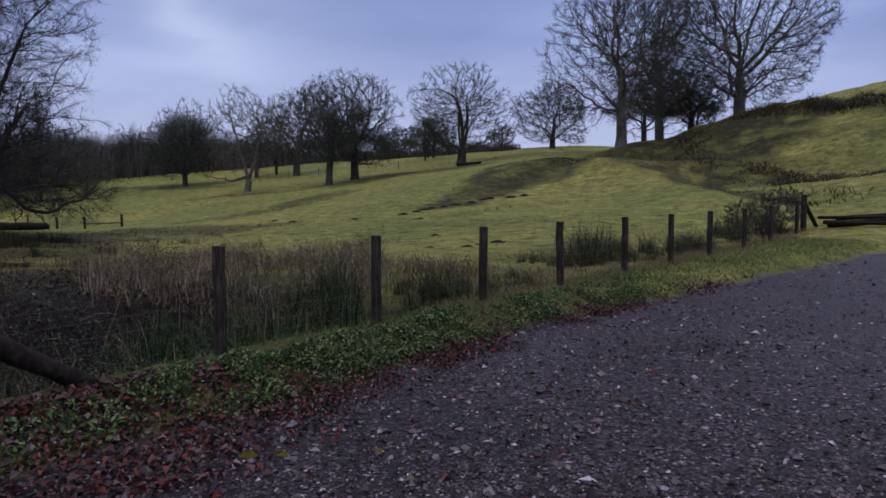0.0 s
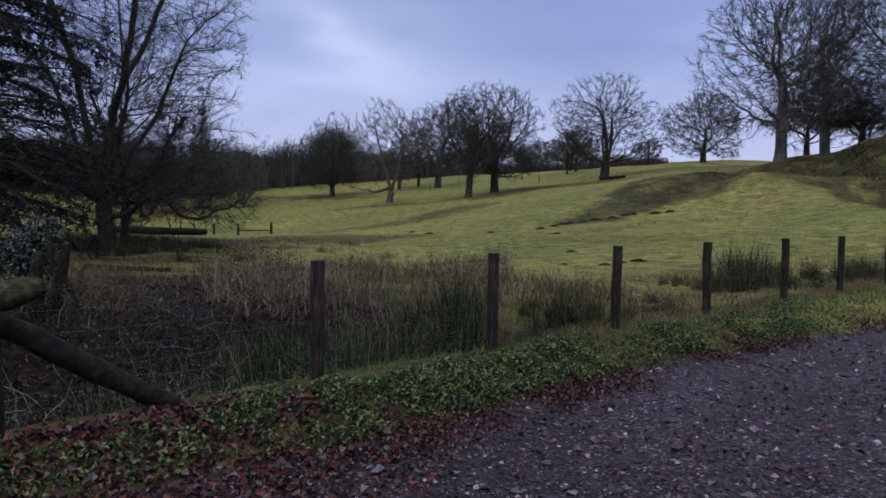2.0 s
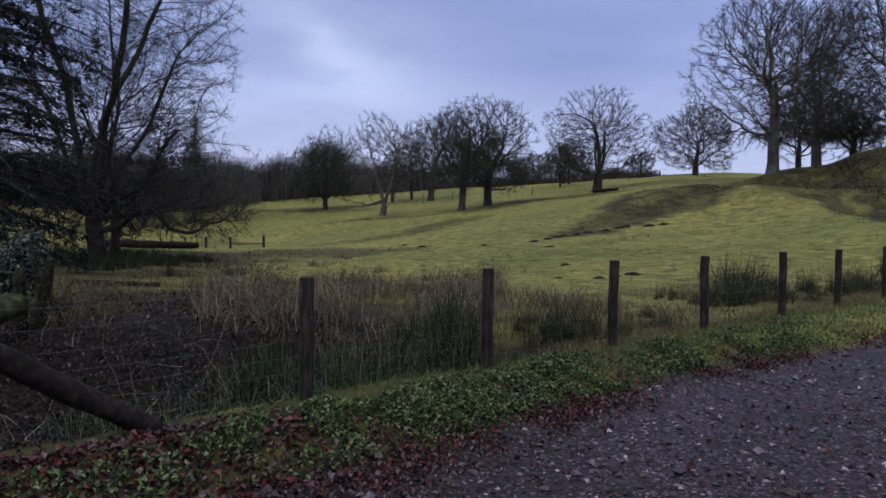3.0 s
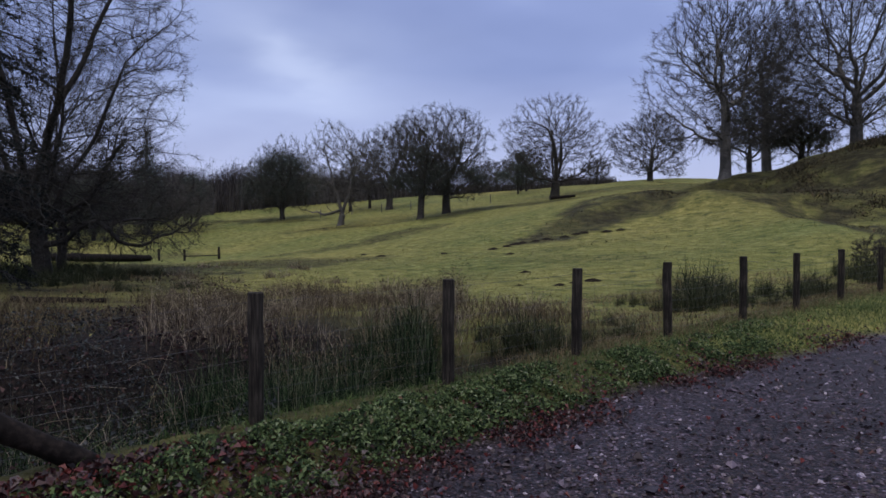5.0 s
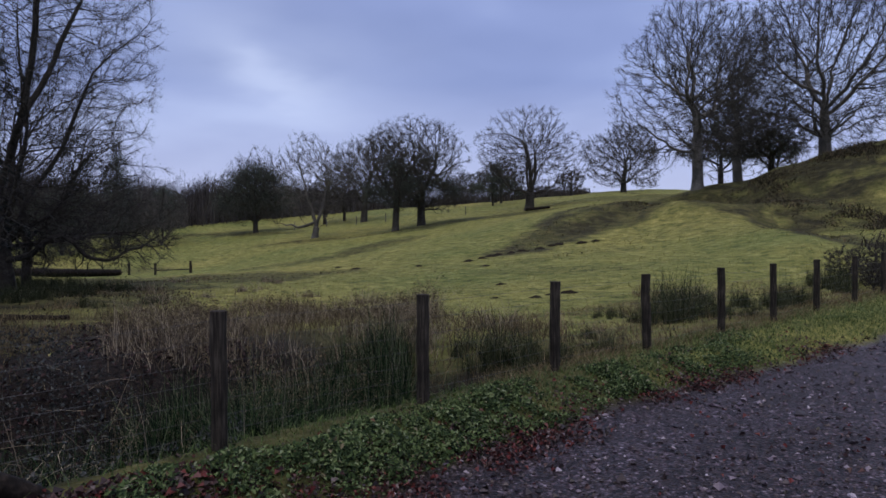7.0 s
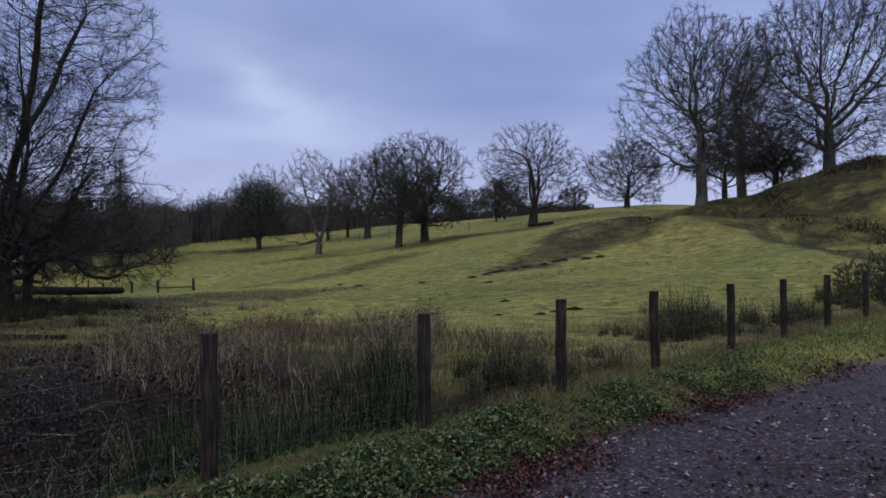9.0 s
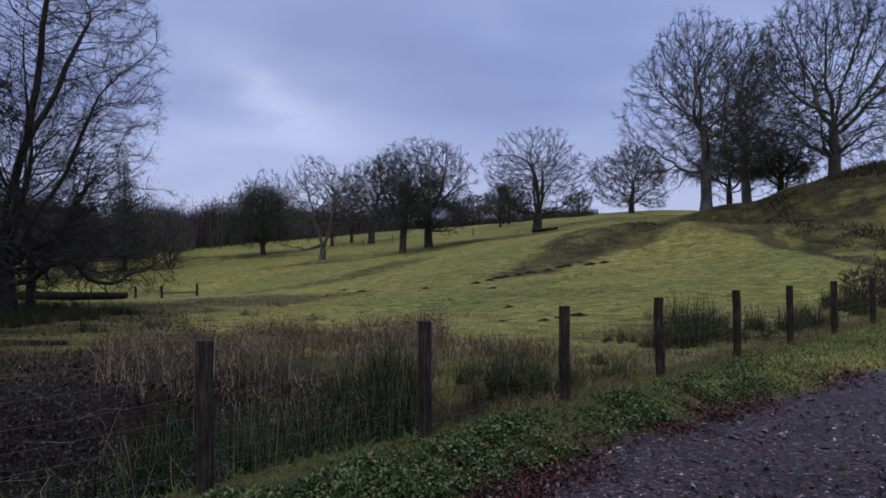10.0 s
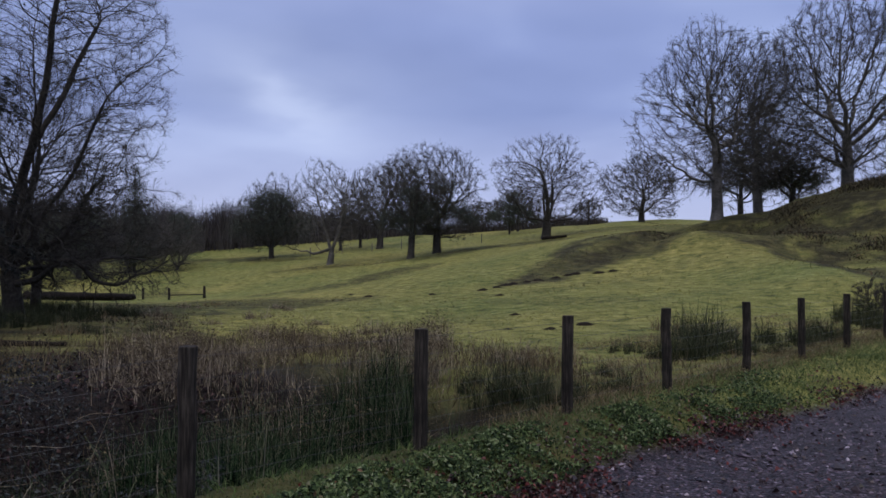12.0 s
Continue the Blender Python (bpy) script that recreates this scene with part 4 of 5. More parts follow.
THICKET = island_colours("winter_thicket", [(0.0, (0.039, 0.036, 0.036)), (0.6, (0.073, 0.066, 0.065)), (1.0, (0.114, 0.104, 0.099))], 0.9, 0.1)
SOIL = two_scale("dark_soil", (0.010, 0.008, 0.006), (0.025, 0.020, 0.015), (0.055, 0.045, 0.034), 30.0, 4.0, 0.95, 0.1, 1.0, 0.03)


def gravel():
    rng = np.random.default_rng(11)
    n = 120000
    d, a = 2.2 * (9.0 ** rng.random(n)), radians(44) + rng.uniform(-0.95, 0.62, n)
    x, y = 5.2 - np.sin(a) * d, -2.6 + np.cos(a) * d
    out = x - gravel_edge(y)
    keep = (out > -0.06 + 0.10 * rng.normal(size=n)) & (y - 0.25 * x < 18.5) & (y > -4)
    x, y, d = x[keep][:23000], y[keep][:23000], d[keep][:23000]
    size = rng.lognormal(-3.95, 0.50, len(x)) * (1 + d * 0.05)
    stuff("gravel_stones", stone_heap(rng, on_land(x, y, size * 0.12), size), STONE, "loose purplish-grey gravel with pale chips", "gravel")


gravel()


def ground_cover():
    rng = np.random.default_rng(12)
    n = 185000
    y = -9.0 + 19.0 * rng.random(n) ** 0.95
    e = gravel_edge(y)
    x = 0.02 + (e - 0.02) * rng.random(n) ** 0.9
    clump = waves(x, y, 3.6, 31) + 0.7 * waves(x, y, 9.0, 36)
    dens = np.clip(0.40 + 1.6 * clump, 0.05, 1) * step(10.0, 5.5, y) * np.clip(1.2 - (x / e) ** 4, 0.05, 1) * (0.20 + 0.80 * step(-1.2, 1.4, y)) * (0.06 + 0.94 * step(0.12, 0.42, x + 0.15 * clump))
    keep = rng.random(n) < dens
    x, y, clump = x[keep], y[keep], clump[keep]
    h = (0.012 + 0.14 * rng.random(len(x)) ** 1.2) * np.clip(0.5 + 1.2 * clump, 0.10, 1.3) * step(-0.1, 0.6, x)
    up = rng.normal(size=(len(x), 3)) * 0.7 + np.array([0.25, -0.25, 0.9])
    stuff("nettle_patch", leaf_heap(rng, on_land(x, y, h), up, rng.uniform(0.020, 0.060, len(x)), 0.35, 0.55), NETTLE, "low green nettles and ground ivy on the verge", "weeds")
    # fallen leaves, thick along the edge of the yard
    n = 52000
    y = -9.0 + 21.0 * rng.random(n) ** 1.15
    e = gravel_edge(y)
    off = np.where(rng.random(n) < 0.6, rng.normal(size=n) * (0.22 - 0.06 * step(0.5, 3.0, y)) - 0.05, rng.uniform(-1.0, 2.6, n))
    wide = 1 + 1.6 * step(1.2, -2.5, y)
    x = e + off * wide
    drift = np.clip(0.55 + 1.2 * waves(x, y, 4.5, 37), 0.05, 1)
    keep = (rng.random(n) < np.where(off > 0.5, 0.18, np.where(off < -0.45, 0.55, 1.0)) * drift * step(10, 2.5, y).clip(0.25, 1) * np.where(y > 2.5, np.clip(0.55 + 2.0 * waves(x, y, 1.3, 39), 0.15, 1), 1)) & (x > -0.4)
    x, y = x[keep], y[keep]
    up = rng.normal(size=(len(x), 3)) * 0.5 + np.array([0, 0, 1.0])
    stuff("fallen_leaves", leaf_heap(rng, on_land(x, y, 0.01 + 0.05 * rng.random(len(x)) ** 3), up, rng.uniform(0.022, 0.066, len(x)), 0.6, 0.75), LITTER, "wet red and brown fallen leaves along the gravel", "fallen leaves")
    # a thick drift of larger leaves at the near corner of the yard
    n = 5200
    y = 0.6 - 5.2 * rng.random(n)
    off = -0.9 + 2.2 * rng.random(n) ** 1.5
    x = gravel_edge(y) + off
    keep = (rng.random(n) < np.clip(0.75 - 0.5 * off + 0.9 * waves(x, y, 3.5, 38), 0.05, 1) * step(0.6, -0.4, y + 0.4 * off))
    x, y = x[keep], y[keep]
    up = rng.normal(size=(len(x), 3)) * 0.45 + np.array([0, 0, 1.0])
    stuff("leaf_drift", leaf_heap(rng, on_land(x, y, 0.012 + 0.05 * rng.random(len(x)) ** 2), up, rng.uniform(0.035, 0.088, len(x)), 0.55, 0.8), LITTER, "drift of wet purple-brown leaves by the gravel", "fallen leaves")
    # grass of the verge
    n = 54000
    y = -4 + 25 * rng.random(n)
    e = gravel_edge(y)
    x = -0.35 + (e + 0.30) * rng.random(n)
    far = step(4.0, 9.0, y)
    strip = np.exp(-((x - 0.10) / 0.30) ** 2)
    keep = rng.random(n) < np.maximum(far * np.clip(0.8 + 0.5 * waves(x, y, 2.0, 33), 0.2, 1), np.maximum(strip * 0.45, 0.42)) * step(-1.6, 1.4, y)
    x, y = x[keep], y[keep]
    stuff("verge_grass", blade_heap(rng, on_land(x, y, -0.01), rng.uniform(0.03, 0.12, len(x)), rng.uniform(0.007, 0.014, len(x)), rng.uniform(0.5, 1.4, len(x))), VERGE_GRASS, "short green grass of the verge", "grass")
    # straw-coloured grass at the foot of the fence
    n = 7000
    y, x = 3.6 + 19.4 * rng.random(n), -0.12 + 0.26 * rng.normal(size=n)
    stuff("dead_grass", blade_heap(rng, on_land(x, y, -0.01), rng.uniform(0.06, 0.22, n), rng.uniform(0.005, 0.010, n), rng.uniform(0.3, 1.1, n)), STRAW, "straw-coloured dead grass along the fence", "grass")


ground_cover()


def pasture_grass():
    rng = np.random.default_rng(13)
    n = 64000
    d = 8 + 40 * rng.random(n) ** 1.3
    a = radians(44) + rng.uniform(-0.62, 0.66, n)
    x, y = 5.2 - np.sin(a) * d, -2.6 + np.cos(a) * d
    keep = (x < -0.6) & ~((x > -6.0) & (y < 6)) & (rng.random(n) > bracken(x, y)) & (rng.random(n) < np.clip(0.55 + 0.9 * waves(x, y, 1.2, 41), 0.05, 1))
    x, y, d = x[keep], y[keep], d[keep]
    h = rng.uniform(0.03, 0.08, len(x)) * (1 + 0.006 * d)
    stuff("pasture_grass", blade_heap(rng, on_land(x, y, -0.01), h, 0.010 + 0.0008 * d, rng.uniform(0.9, 1.8, len(x))), PASTURE_BLADE, "grazed yellow-green winter pasture grass", "grass")


pasture_grass()


def ditch_growth():
    rng = np.random.default_rng(14)

    def patch(n, x0, x1, y0, y1, seed, f=1.4, bias=0.5):
        x, y = rng.uniform(x0, x1, n), rng.uniform(y0, y1, n)
        # growth left out along the camera's line of sight to the water
        t = np.clip(((x + 2.5) * 2.1 - (y - 1.4) * 1.03) / 5.47, 0, 1)
        sight_line = np.hypot(x + 2.5 - 2.1 * t, y - 1.4 + 1.03 * t) < 0.12
        keep = (rng.random(n) < np.clip(bias + 1.3 * waves(x, y, f, seed), 0, 1)) & ~sight_line
        return x[keep], y[keep]

    def clumps(x, y, per, r):
        i = np.repeat(np.arange(len(x)), per)
        return i, x[i] + rng.normal(size=len(i)) * r, y[i] + rng.normal(size=len(i)) * r

    # green rushes just behind the fence
    cx, cy = patch(1450, -3.8, -0.55, -1.2, 6.4, 51, 2.0, 0.62)
    slope = (cy + 2.4) / (5.1 - cx)
    thick = rng.random(len(cx)) < np.where(slope < 0.54, np.where((cx > -2.1) | (slope > 0.41), 0.62, 0.08), np.where(slope < 0.94, 1.0, 0.015))
    cx, cy = cx[thick], cy[thick]
    size = 0.40 + 0.75 * rng.random(len(cx)) ** 1.6
    i, x, y = clumps(cx, cy, 66, 0.08)
    n = len(x)
    stuff("rushes", blade_heap(rng, on_land(x, y, -0.02), size[i] * rng.uniform(0.25, 1.1, n), rng.uniform(0.007, 0.014, n), rng.random(n) ** 1.5 * 1.1, 2), RUSH, "tall dark green rushes in the ditch behind the fence, deep shade in their colour", "rushes")
    # dead brown stems farther back, with seed heads
    cx, cy = patch(1350, -9.0, -2.0, 1.0, 11.0, 52, 1.5, 0.45)
    inside = (cy > -2.4 + (0.38 + 0.10 * rng.random(len(cx))) * (5.1 - cx)) & (cy < -2.4 + 1.02 * (5.1 - cx))
    cx, cy = cx[inside], cy[inside]
    size = (0.22 + 0.80 * rng.random(len(cx)) ** 1.8) * np.clip(0.85 + 0.9 * waves(cx, cy, 1.6, 63), 0.35, 1.2)
    i, x, y = clumps(cx, cy, 38, 0.17)
    n = len(x)
    h = size[i] * rng.uniform(0.3, 1.05, n)
    foot = on_land(x, y, -0.02)
    stuff("dead_reeds", blade_heap(rng, foot, h, rng.uniform(0.006, 0.014, n), rng.random(n) ** 1.3 * 1.5, 3), DEAD_STEM, "dead brown reeds and dock stems in the wet ground", "reeds")
    pick = (rng.random(n) < 0.50) & (h > 0.36)
    hp, fp = h[pick], foot[pick]
    k = 7
    heads = np.repeat(fp, k, 0) + np.stack([rng.normal(size=len(hp) * k) * 0.04, rng.normal(size=len(hp) * k) * 0.04, np.repeat(hp, k) * rng.uniform(0.72, 1.02, len(hp) * k)], -1)
    stuff("seed_heads", leaf_heap(rng, heads, rng.normal(size=heads.shape), rng.uniform(0.016, 0.046, len(heads)), 0.3, 0.6), SEDGE, "brown dried seed heads over the reeds", "seed heads")
    # straw-coloured sedge around and beyond
    x, y = patch(30000, -12.0, -0.6, -4.0, 9.5, 54, 1.2, 0.50)
    drier = rng.random(len(x)) < np.where((x > -4.6) & (y < 6.0), 0.22, 1.0)
    x, y = x[drier], y[drier]
    n = len(x)
    stuff("dead_sedge", blade_heap(rng, on_land(x, y, -0.02), rng.uniform(0.12, 0.5, n), rng.uniform(0.007, 0.016, n), rng.uniform(0.2, 1.1, n)), SEDGE, "pale and brown dead sedge in the wet ground", "grass")
    x, y = patch(16000, -4.5, -0.25, 5.0, 22.0, 61, 1.3, 0.45)
    n = len(x)
    stuff("matted_grass", blade_heap(rng, on_land(x, y, -0.02), rng.uniform(0.05, 0.20, n), rng.uniform(0.008, 0.018, n), rng.uniform(0.5, 1.6, n)), STRAW, "matted straw-brown grass behind the fence", "grass")
    # brambles at the near end of the ditch
    x, y = patch(44000, -5.6, -0.3, -4.5, 1.6, 55, 1.6, 0.46)
    left = ((y + 2.4) / (5.1 - x) < 0.60) & (rng.random(len(x)) < np.where((y + 2.4) / (5.1 - x) < 0.30, 0.5, 1.0))
    x, y = x[left], y[left]
    n = len(x)
    h = 0.62 * rng.random(n) ** 0.8 * np.clip(0.8 + 0.8 * waves(x, y, 1.7, 56), 0.15, 1.3)
    stuff("brambles", leaf_heap(rng, on_land(x, y, h), rng.normal(size=(n, 3)) + np.array([0.4, -0.4, 0.7]), rng.uniform(0.02, 0.06, n), 0.3, 0.6), BRAMBLE, "dark brambles at the near end of the ditch", "brambles")
    x, y = patch(1100, -5.5, -0.3, -4.5, 1.2, 57, 1.6, 0.5)
    n = len(x)
    p, r = grow(rng, on_land(x, y), rng.normal(size=(n, 3)) * 0.7 + np.array([0, 0, 0.9]), rng.uniform(0.4, 1.2, n), np.full(n, 0.0045), 6, 0.28, -0.14, 0.5)
    stuff("bramble_canes", tubes(p, r, 3), DEAD_STEM, "arching brown bramble canes", "brambles")
    # leaf litter of the wet hollow
    x, y = patch(16000, -10.0, -0.35, -4.5, 4.0, 58, 1.3, 0.5)
    n = len(x)
    stuff("wet_litter", leaf_heap(rng, on_land(x, y, 0.02 + 0.05 * rng.random(n)), rng.normal(size=(n, 3)) * 0.5 + np.array([0, 0, 1.0]), rng.uniform(0.04, 0.10, n), 0.5, 0.7), WET_LITTER, "sodden brown leaf litter in the hollow, darkened for its shade", "fallen leaves")


ditch_growth()


def water():
    m, t, b = material("still_water", 0.12, 0.0, 0.5)
    b.inputs["Base Color"].default_value = (0.012, 0.013, 0.012, 1)
    n = noise_at(t, 7.0, 3.0)
    bump(t, b, n.outputs[0], 0.02, 0.01)
    a = np.linspace(0, 2 * np.pi, 40, endpoint=False)
    r = 1 + 0.16 * np.sin(3 * a + 1) + 0.1 * np.sin(5 * a)
    v = np.stack([-2.38 + 0.17 * r * np.cos(a), 1.13 + 0.17 * r * np.sin(a), 0 * a - 0.64], -1)
    bm = bmesh.new()
    bm.faces.new([bm.verts.new(c) for c in v])
    bmesh.ops.triangulate(bm, faces=bm.faces)
    me = bpy.data.meshes.new("water")
    bm.to_mesh(me)
    bm.free()
    me.materials.append(m)
    tagged(new("water", me), "still dark water in the ditch", "water", kind="structure")


water()


# ---- tufts of rush on the pasture ----
def tuft_mesh(seed, h, r, n, mats):
    """Several small crowns of upright blades that fan out unevenly."""
    rng = np.random.default_rng(seed)
    k = 9
    q, w = r * np.sqrt(rng.random(k)), rng.uniform(0, 6.283, k)
    cx, cy = q * np.cos(w), q * np.sin(w)
    ch = (1.05 - 0.55 * (q / r) ** 1.5) * rng.uniform(0.75, 1.1, k)
    i = rng.integers(0, k, n)
    foot = np.stack([cx[i] + rng.normal(size=n) * r * 0.13, cy[i] + rng.normal(size=n) * r * 0.13, 0 * cx[i] - 0.03], -1)
    v, f = blade_heap(rng, foot, h * ch[i] * rng.uniform(0.3, 1.15, n), rng.uniform(0.007, 0.014, n), rng.random(n) ** 1.3 * 1.3, 3)
    return mesh_from("rush_tuft", v, f, mats)


TUFTS = [tuft_mesh(60 + i, 0.72, 0.44, 420, DRY_RUSH) for i in range(4)]
BROWN_TUFTS = [tuft_mesh(70 + i, 0.45, 0.5, 200, m) for i, m in enumerate((DEAD_STEM, STRAW, DEAD_STEM))]


def plant_tufts():
    rng = np.random.default_rng(15)
    green = [(-2.1, 5.9, 1.25), (-2.4, 6.4, 1.2), (-1.7, 6.2, 1.0), (-1.1, 6.0, 0.95), (-0.8, 6.3, 0.7), (-0.45, 6.6, 0.75), (-1.4, 7.8, 0.5), (-1.6, 10.6, 1.1), (-1.9, 10.2, 0.9), (-1.4, 11.3, 1.3), (-1.7, 12.2, 1.75), (-2.3, 12.6, 1.65), (-1.2, 11.9, 1.0), (-0.9, 14.0, 1.1), (-1.4, 14.6, 1.3), (-0.7, 14.9, 1.2), (-1.0, 15.6, 1.2), (-0.6, 12.3, 0.6), (-3.0, 10.9, 0.7), (-2.9, 14.6, 0.9), (-0.8, 18.6, 1.0), (-1.4, 20.4, 1.4), (-1.9, 21.5, 1.6), (-0.9, 21.8, 1.5),
             (-30.1, 6.8, 1.6), (-29.7, 8.9, 1.5), (-28.3, 7.6, 1.6), (-27.0, 9.6, 1.5), (-26.3, 10.4, 1.3), (-31.0, 8.2, 1.7), (-25.0, 8.6, 1.3), (-23.6, 6.6, 1.2), (-21.0, 4.6, 1.1), (-19.4, 5.6, 0.9), (-17.4, 4.0, 0.9), (-15.6, 5.4, 0.8), (-15.8, 7.3, 0.8), (-29.4, 5.6, 1.5), (-27.6, 5.2, 1.5), (-24.6, 5.0, 1.4), (-26.2, 7.4, 1.5), (-22.4, 4.2, 1.3), (-24.2, 9.8, 1.1), (-22.6, 5.8, 1.2), (-32.6, 10.4, 1.6), (-19.0, 3.6, 1.0), (-17.8, 4.9, 0.9), (-20.6, 6.4, 1.0), (-21.8, 7.4, 1.1), (-23.4, 7.8, 1.2), (-25.2, 9.6, 1.2), (-19.8, 4.8, 1.0)]
    for x, y, k in green:
        o = tagged(new("rush_tuft", TUFTS[rng.integers(4)]), "dark green rush tuft in the wet grass", "rush", "rush tufts")
        o.matrix_basis = pose(x, y, lz(x, y), 0, 0, rng.uniform(0, 360)) @ Matrix.Diagonal((k, k, k * rng.uniform(0.85, 1.1), 1))
    brown = [(-2.8, 8.3), (-1.9, 8.9), (-2.8, 11.8), (-3.4, 15.2), (-2.2, 18.6), (-17.8, 9.7), (-17.0, 8.2), (-25.8, 17.8), (-24.5, 17.2), (-12.7, 8.4), (-9.5, 7.6), (-14.0, 9.5), (-8.0, 9.0), (-20.5, 5.6), (-22.5, 8.2), (-3.6, 8.4), (-4.2, 7.2), (-4.8, 16.0), (-10.0, 5.4), (-15.5, 4.5), (-18.6, 12.3), (-15.8, 12.3), (-20.5, 9.5), (-13.0, 6.0), (-11.0, 8.6), (-24.0, 10.8), (-28.0, 14.0), (-31.0, 17.0), (-11.0, 11.0)]
    for x, y in brown:
        k = rng.uniform(0.7, 1.4)
        o = tagged(new("sedge_tuft", BROWN_TUFTS[rng.integers(3)]), "brown withered sedge tuft on the pasture", "sedge", "sedge tufts")
        o.matrix_basis = pose(x, y, lz(x, y), 0, 0, rng.uniform(0, 360)) @ Matrix.Diagonal((k * 1.2, k * 1.2, k, 1))


plant_tufts()


def bracken_beds():
    rng = np.random.default_rng(16)
    vs = []
    # blades fill every dark strip, those that stand for shade too
    for x0, y0, x1, y1, w, much in STRIPS:
        size = math.hypot(x1 - x0, y1 - y0)
        n = int(size * w * 22 * much)
        u = rng.random(n)
        x, y = x0 + (x1 - x0) * u + rng.uniform(-1, 1, n) * w * 0.95, y0 + (y1 - y0) * u + rng.uniform(-1, 1, n) * w * 0.95
        vs.append(blade_heap(rng, on_land(x, y, -0.03), rng.uniform(0.04, 0.20, n) * np.clip(0.8 + waves(x, y, 1.1, 19), 0.3, 1.6), rng.uniform(0.03, 0.08, n), rng.uniform(0.4, 1.3, n)))
    stuff("bracken_bed", merge(vs), BRACKEN, "dead brown bracken along the banks, partly in place of shade", "bracken")


bracken_beds()


def scrub():
    """Knee-high dark growth on the brow of the hill and at the foot of the mound."""
    rng = np.random.default_rng(17)
    vs = []
    for x0, y0, x1, y1, w, h, thick in ((-14.5, 63.8, -8.5, 62.2, 1.5, 1.25, 300), (-8.5, 62.2, -2.0, 62.6, 1.5, 1.1, 300), (-1.5, 62.8, 6.0, 62.0, 0.9, 0.8, 200), (-9.5, 47.8, -5.5, 45.4, 1.1, 0.7, 200), (-5.8, 45.4, -3.0, 38.5, 1.0, 0.9, 200), (-4.4, 46.4, 1.0, 37.0, 0.9, 0.5, 150), (-3.0, 32.6, -1.0, 30.8, 0.9, 1.0, 240), (-19.0, 57.6, -15.0, 55.0, 1.3, 0.55, 150), (-23.5, 57.0, -22.5, 46.0, 1.6, 0.35, 110), (-20.0, 61.0, -15.0, 58.0, 1.0, 0.5, 190), (-17.0, 54.0, -11.5, 48.0, 1.3, 0.45, 170), (-11.5, 48.0, -8.0, 44.4, 1.0, 0.45, 160)):
        n = int(math.hypot(x1 - x0, y1 - y0) * w * thick)
        u = rng.random(n)
        x, y = x0 + (x1 - x0) * u + rng.normal(size=n) * w * 0.8, y0 + (y1 - y0) * u + rng.normal(size=n) * w * 0.8
        lump = np.clip(0.6 + 1.3 * waves(x, y, 1.6, 18), 0, 1.3)
        keep = lump > 0.2
        x, y, lump = x[keep], y[keep], lump[keep]
        vs.append(blade_heap(rng, on_land(x, y, -0.03), h * lump * rng.uniform(0.15, 0.85, len(x)), rng.uniform(0.04, 0.09, len(x)), rng.uniform(0.5, 1.5, len(x))))
    stuff("scrub", merge(vs), BRACKEN, "dark knee-high scrub on the brow of the hill", "scrub")


scrub()


# ---- molehills ----
def molehill_mesh(seed, mat=None):
    rng = np.random.default_rng(seed)
    a = np.linspace(0, 2 * np.pi, 16, endpoint=False)
    rings = [(1.0, -0.05), (0.8, 0.2), (0.5, 0.62), (0.2, 0.92), (0.02, 1.0)]
    v = [np.stack([r * np.cos(a), r * np.sin(a), 0 * a + z], -1) * (1 + rng.normal(size=(16, 1)) * 0.13) for r, z in rings]
    idx = np.arange(80).reshape(5, 16)
    nx = np.roll(idx, -1, 1)
    return mesh_from("molehill", np.concatenate(v), np.stack([idx[:-1], nx[:-1], nx[1:], idx[1:]], -1).reshape(-1, 4), mat or SOIL, True)


HILLS = [molehill_mesh(i) for i in range(3)]
for i, (x, y, k) in enumerate(((-7.5, 16.1, 0.34), (-7.7, 15.5, 0.22), (-7.6, 14.6, 0.24), (-3.2, 8.2, 0.2), (-8.6, 14.0, 0.16), (-21.3, 27.0, 0.42), (-21.4, 28.2, 0.38), (-21.6, 29.2, 0.45), (-21.7, 29.9, 0.4), (-21.3, 30.6, 0.36), (-21.1, 31.4, 0.42), (-20.8, 32.6, 0.4), (-20.9, 33.8, 0.36), (-20.8, 34.4, 0.42), (-19.6, 35.1, 0.45), (-19.1, 35.8, 0.4), (-23.0, 25.0, 0.3), (-27.0, 24.0, 0.35), (-30.5, 25.5, 0.3), (-18.0, 24.5, 0.3), (-11.5, 17.8, 0.25), (3.2, 27.5, 0.4), (4.0, 27.9, 0.4))):
    tagged(new("molehill", HILLS[i % 3]), "small heap of dark soil on the grass", "molehill", "molehills").matrix_basis = pose(x, y, lz(x, y), 0, 0, 57 * i) @ Matrix.Diagonal((k, k * 0.8, k * 0.24, 1))

for k, (x, y, r) in enumerate(((1.93, -0.68, 0.10), (2.12, -0.52, 0.06), (1.42, -0.42, 0.07), (2.60, -0.05, 0.05))):
    tagged(new("moss", molehill_mesh(7 + k, MOSS)), "yellow-green cushion of moss on the gravel", "moss", "moss cushions").matrix_basis = pose(x, y, lz(x, y), 0, 0, 70 * k) @ Matrix.Diagonal((r, r * 0.7, r * 0.28, 1))

# ---- logs, stubs and timber ----
def lying(name, label, x0, y0, x1, y1, r0, r1, mat, seed, up0=0.0, up1=0.0, group=""):
    return tagged(new(name, pole_mesh(seed, (x0, y0, lz(x0, y0) + r0 * 0.8 + up0), (x1, y1, lz(x1, y1) + r1 * 0.8 + up1), r0, r1, mat, rough=0.09)), label, "log", group)


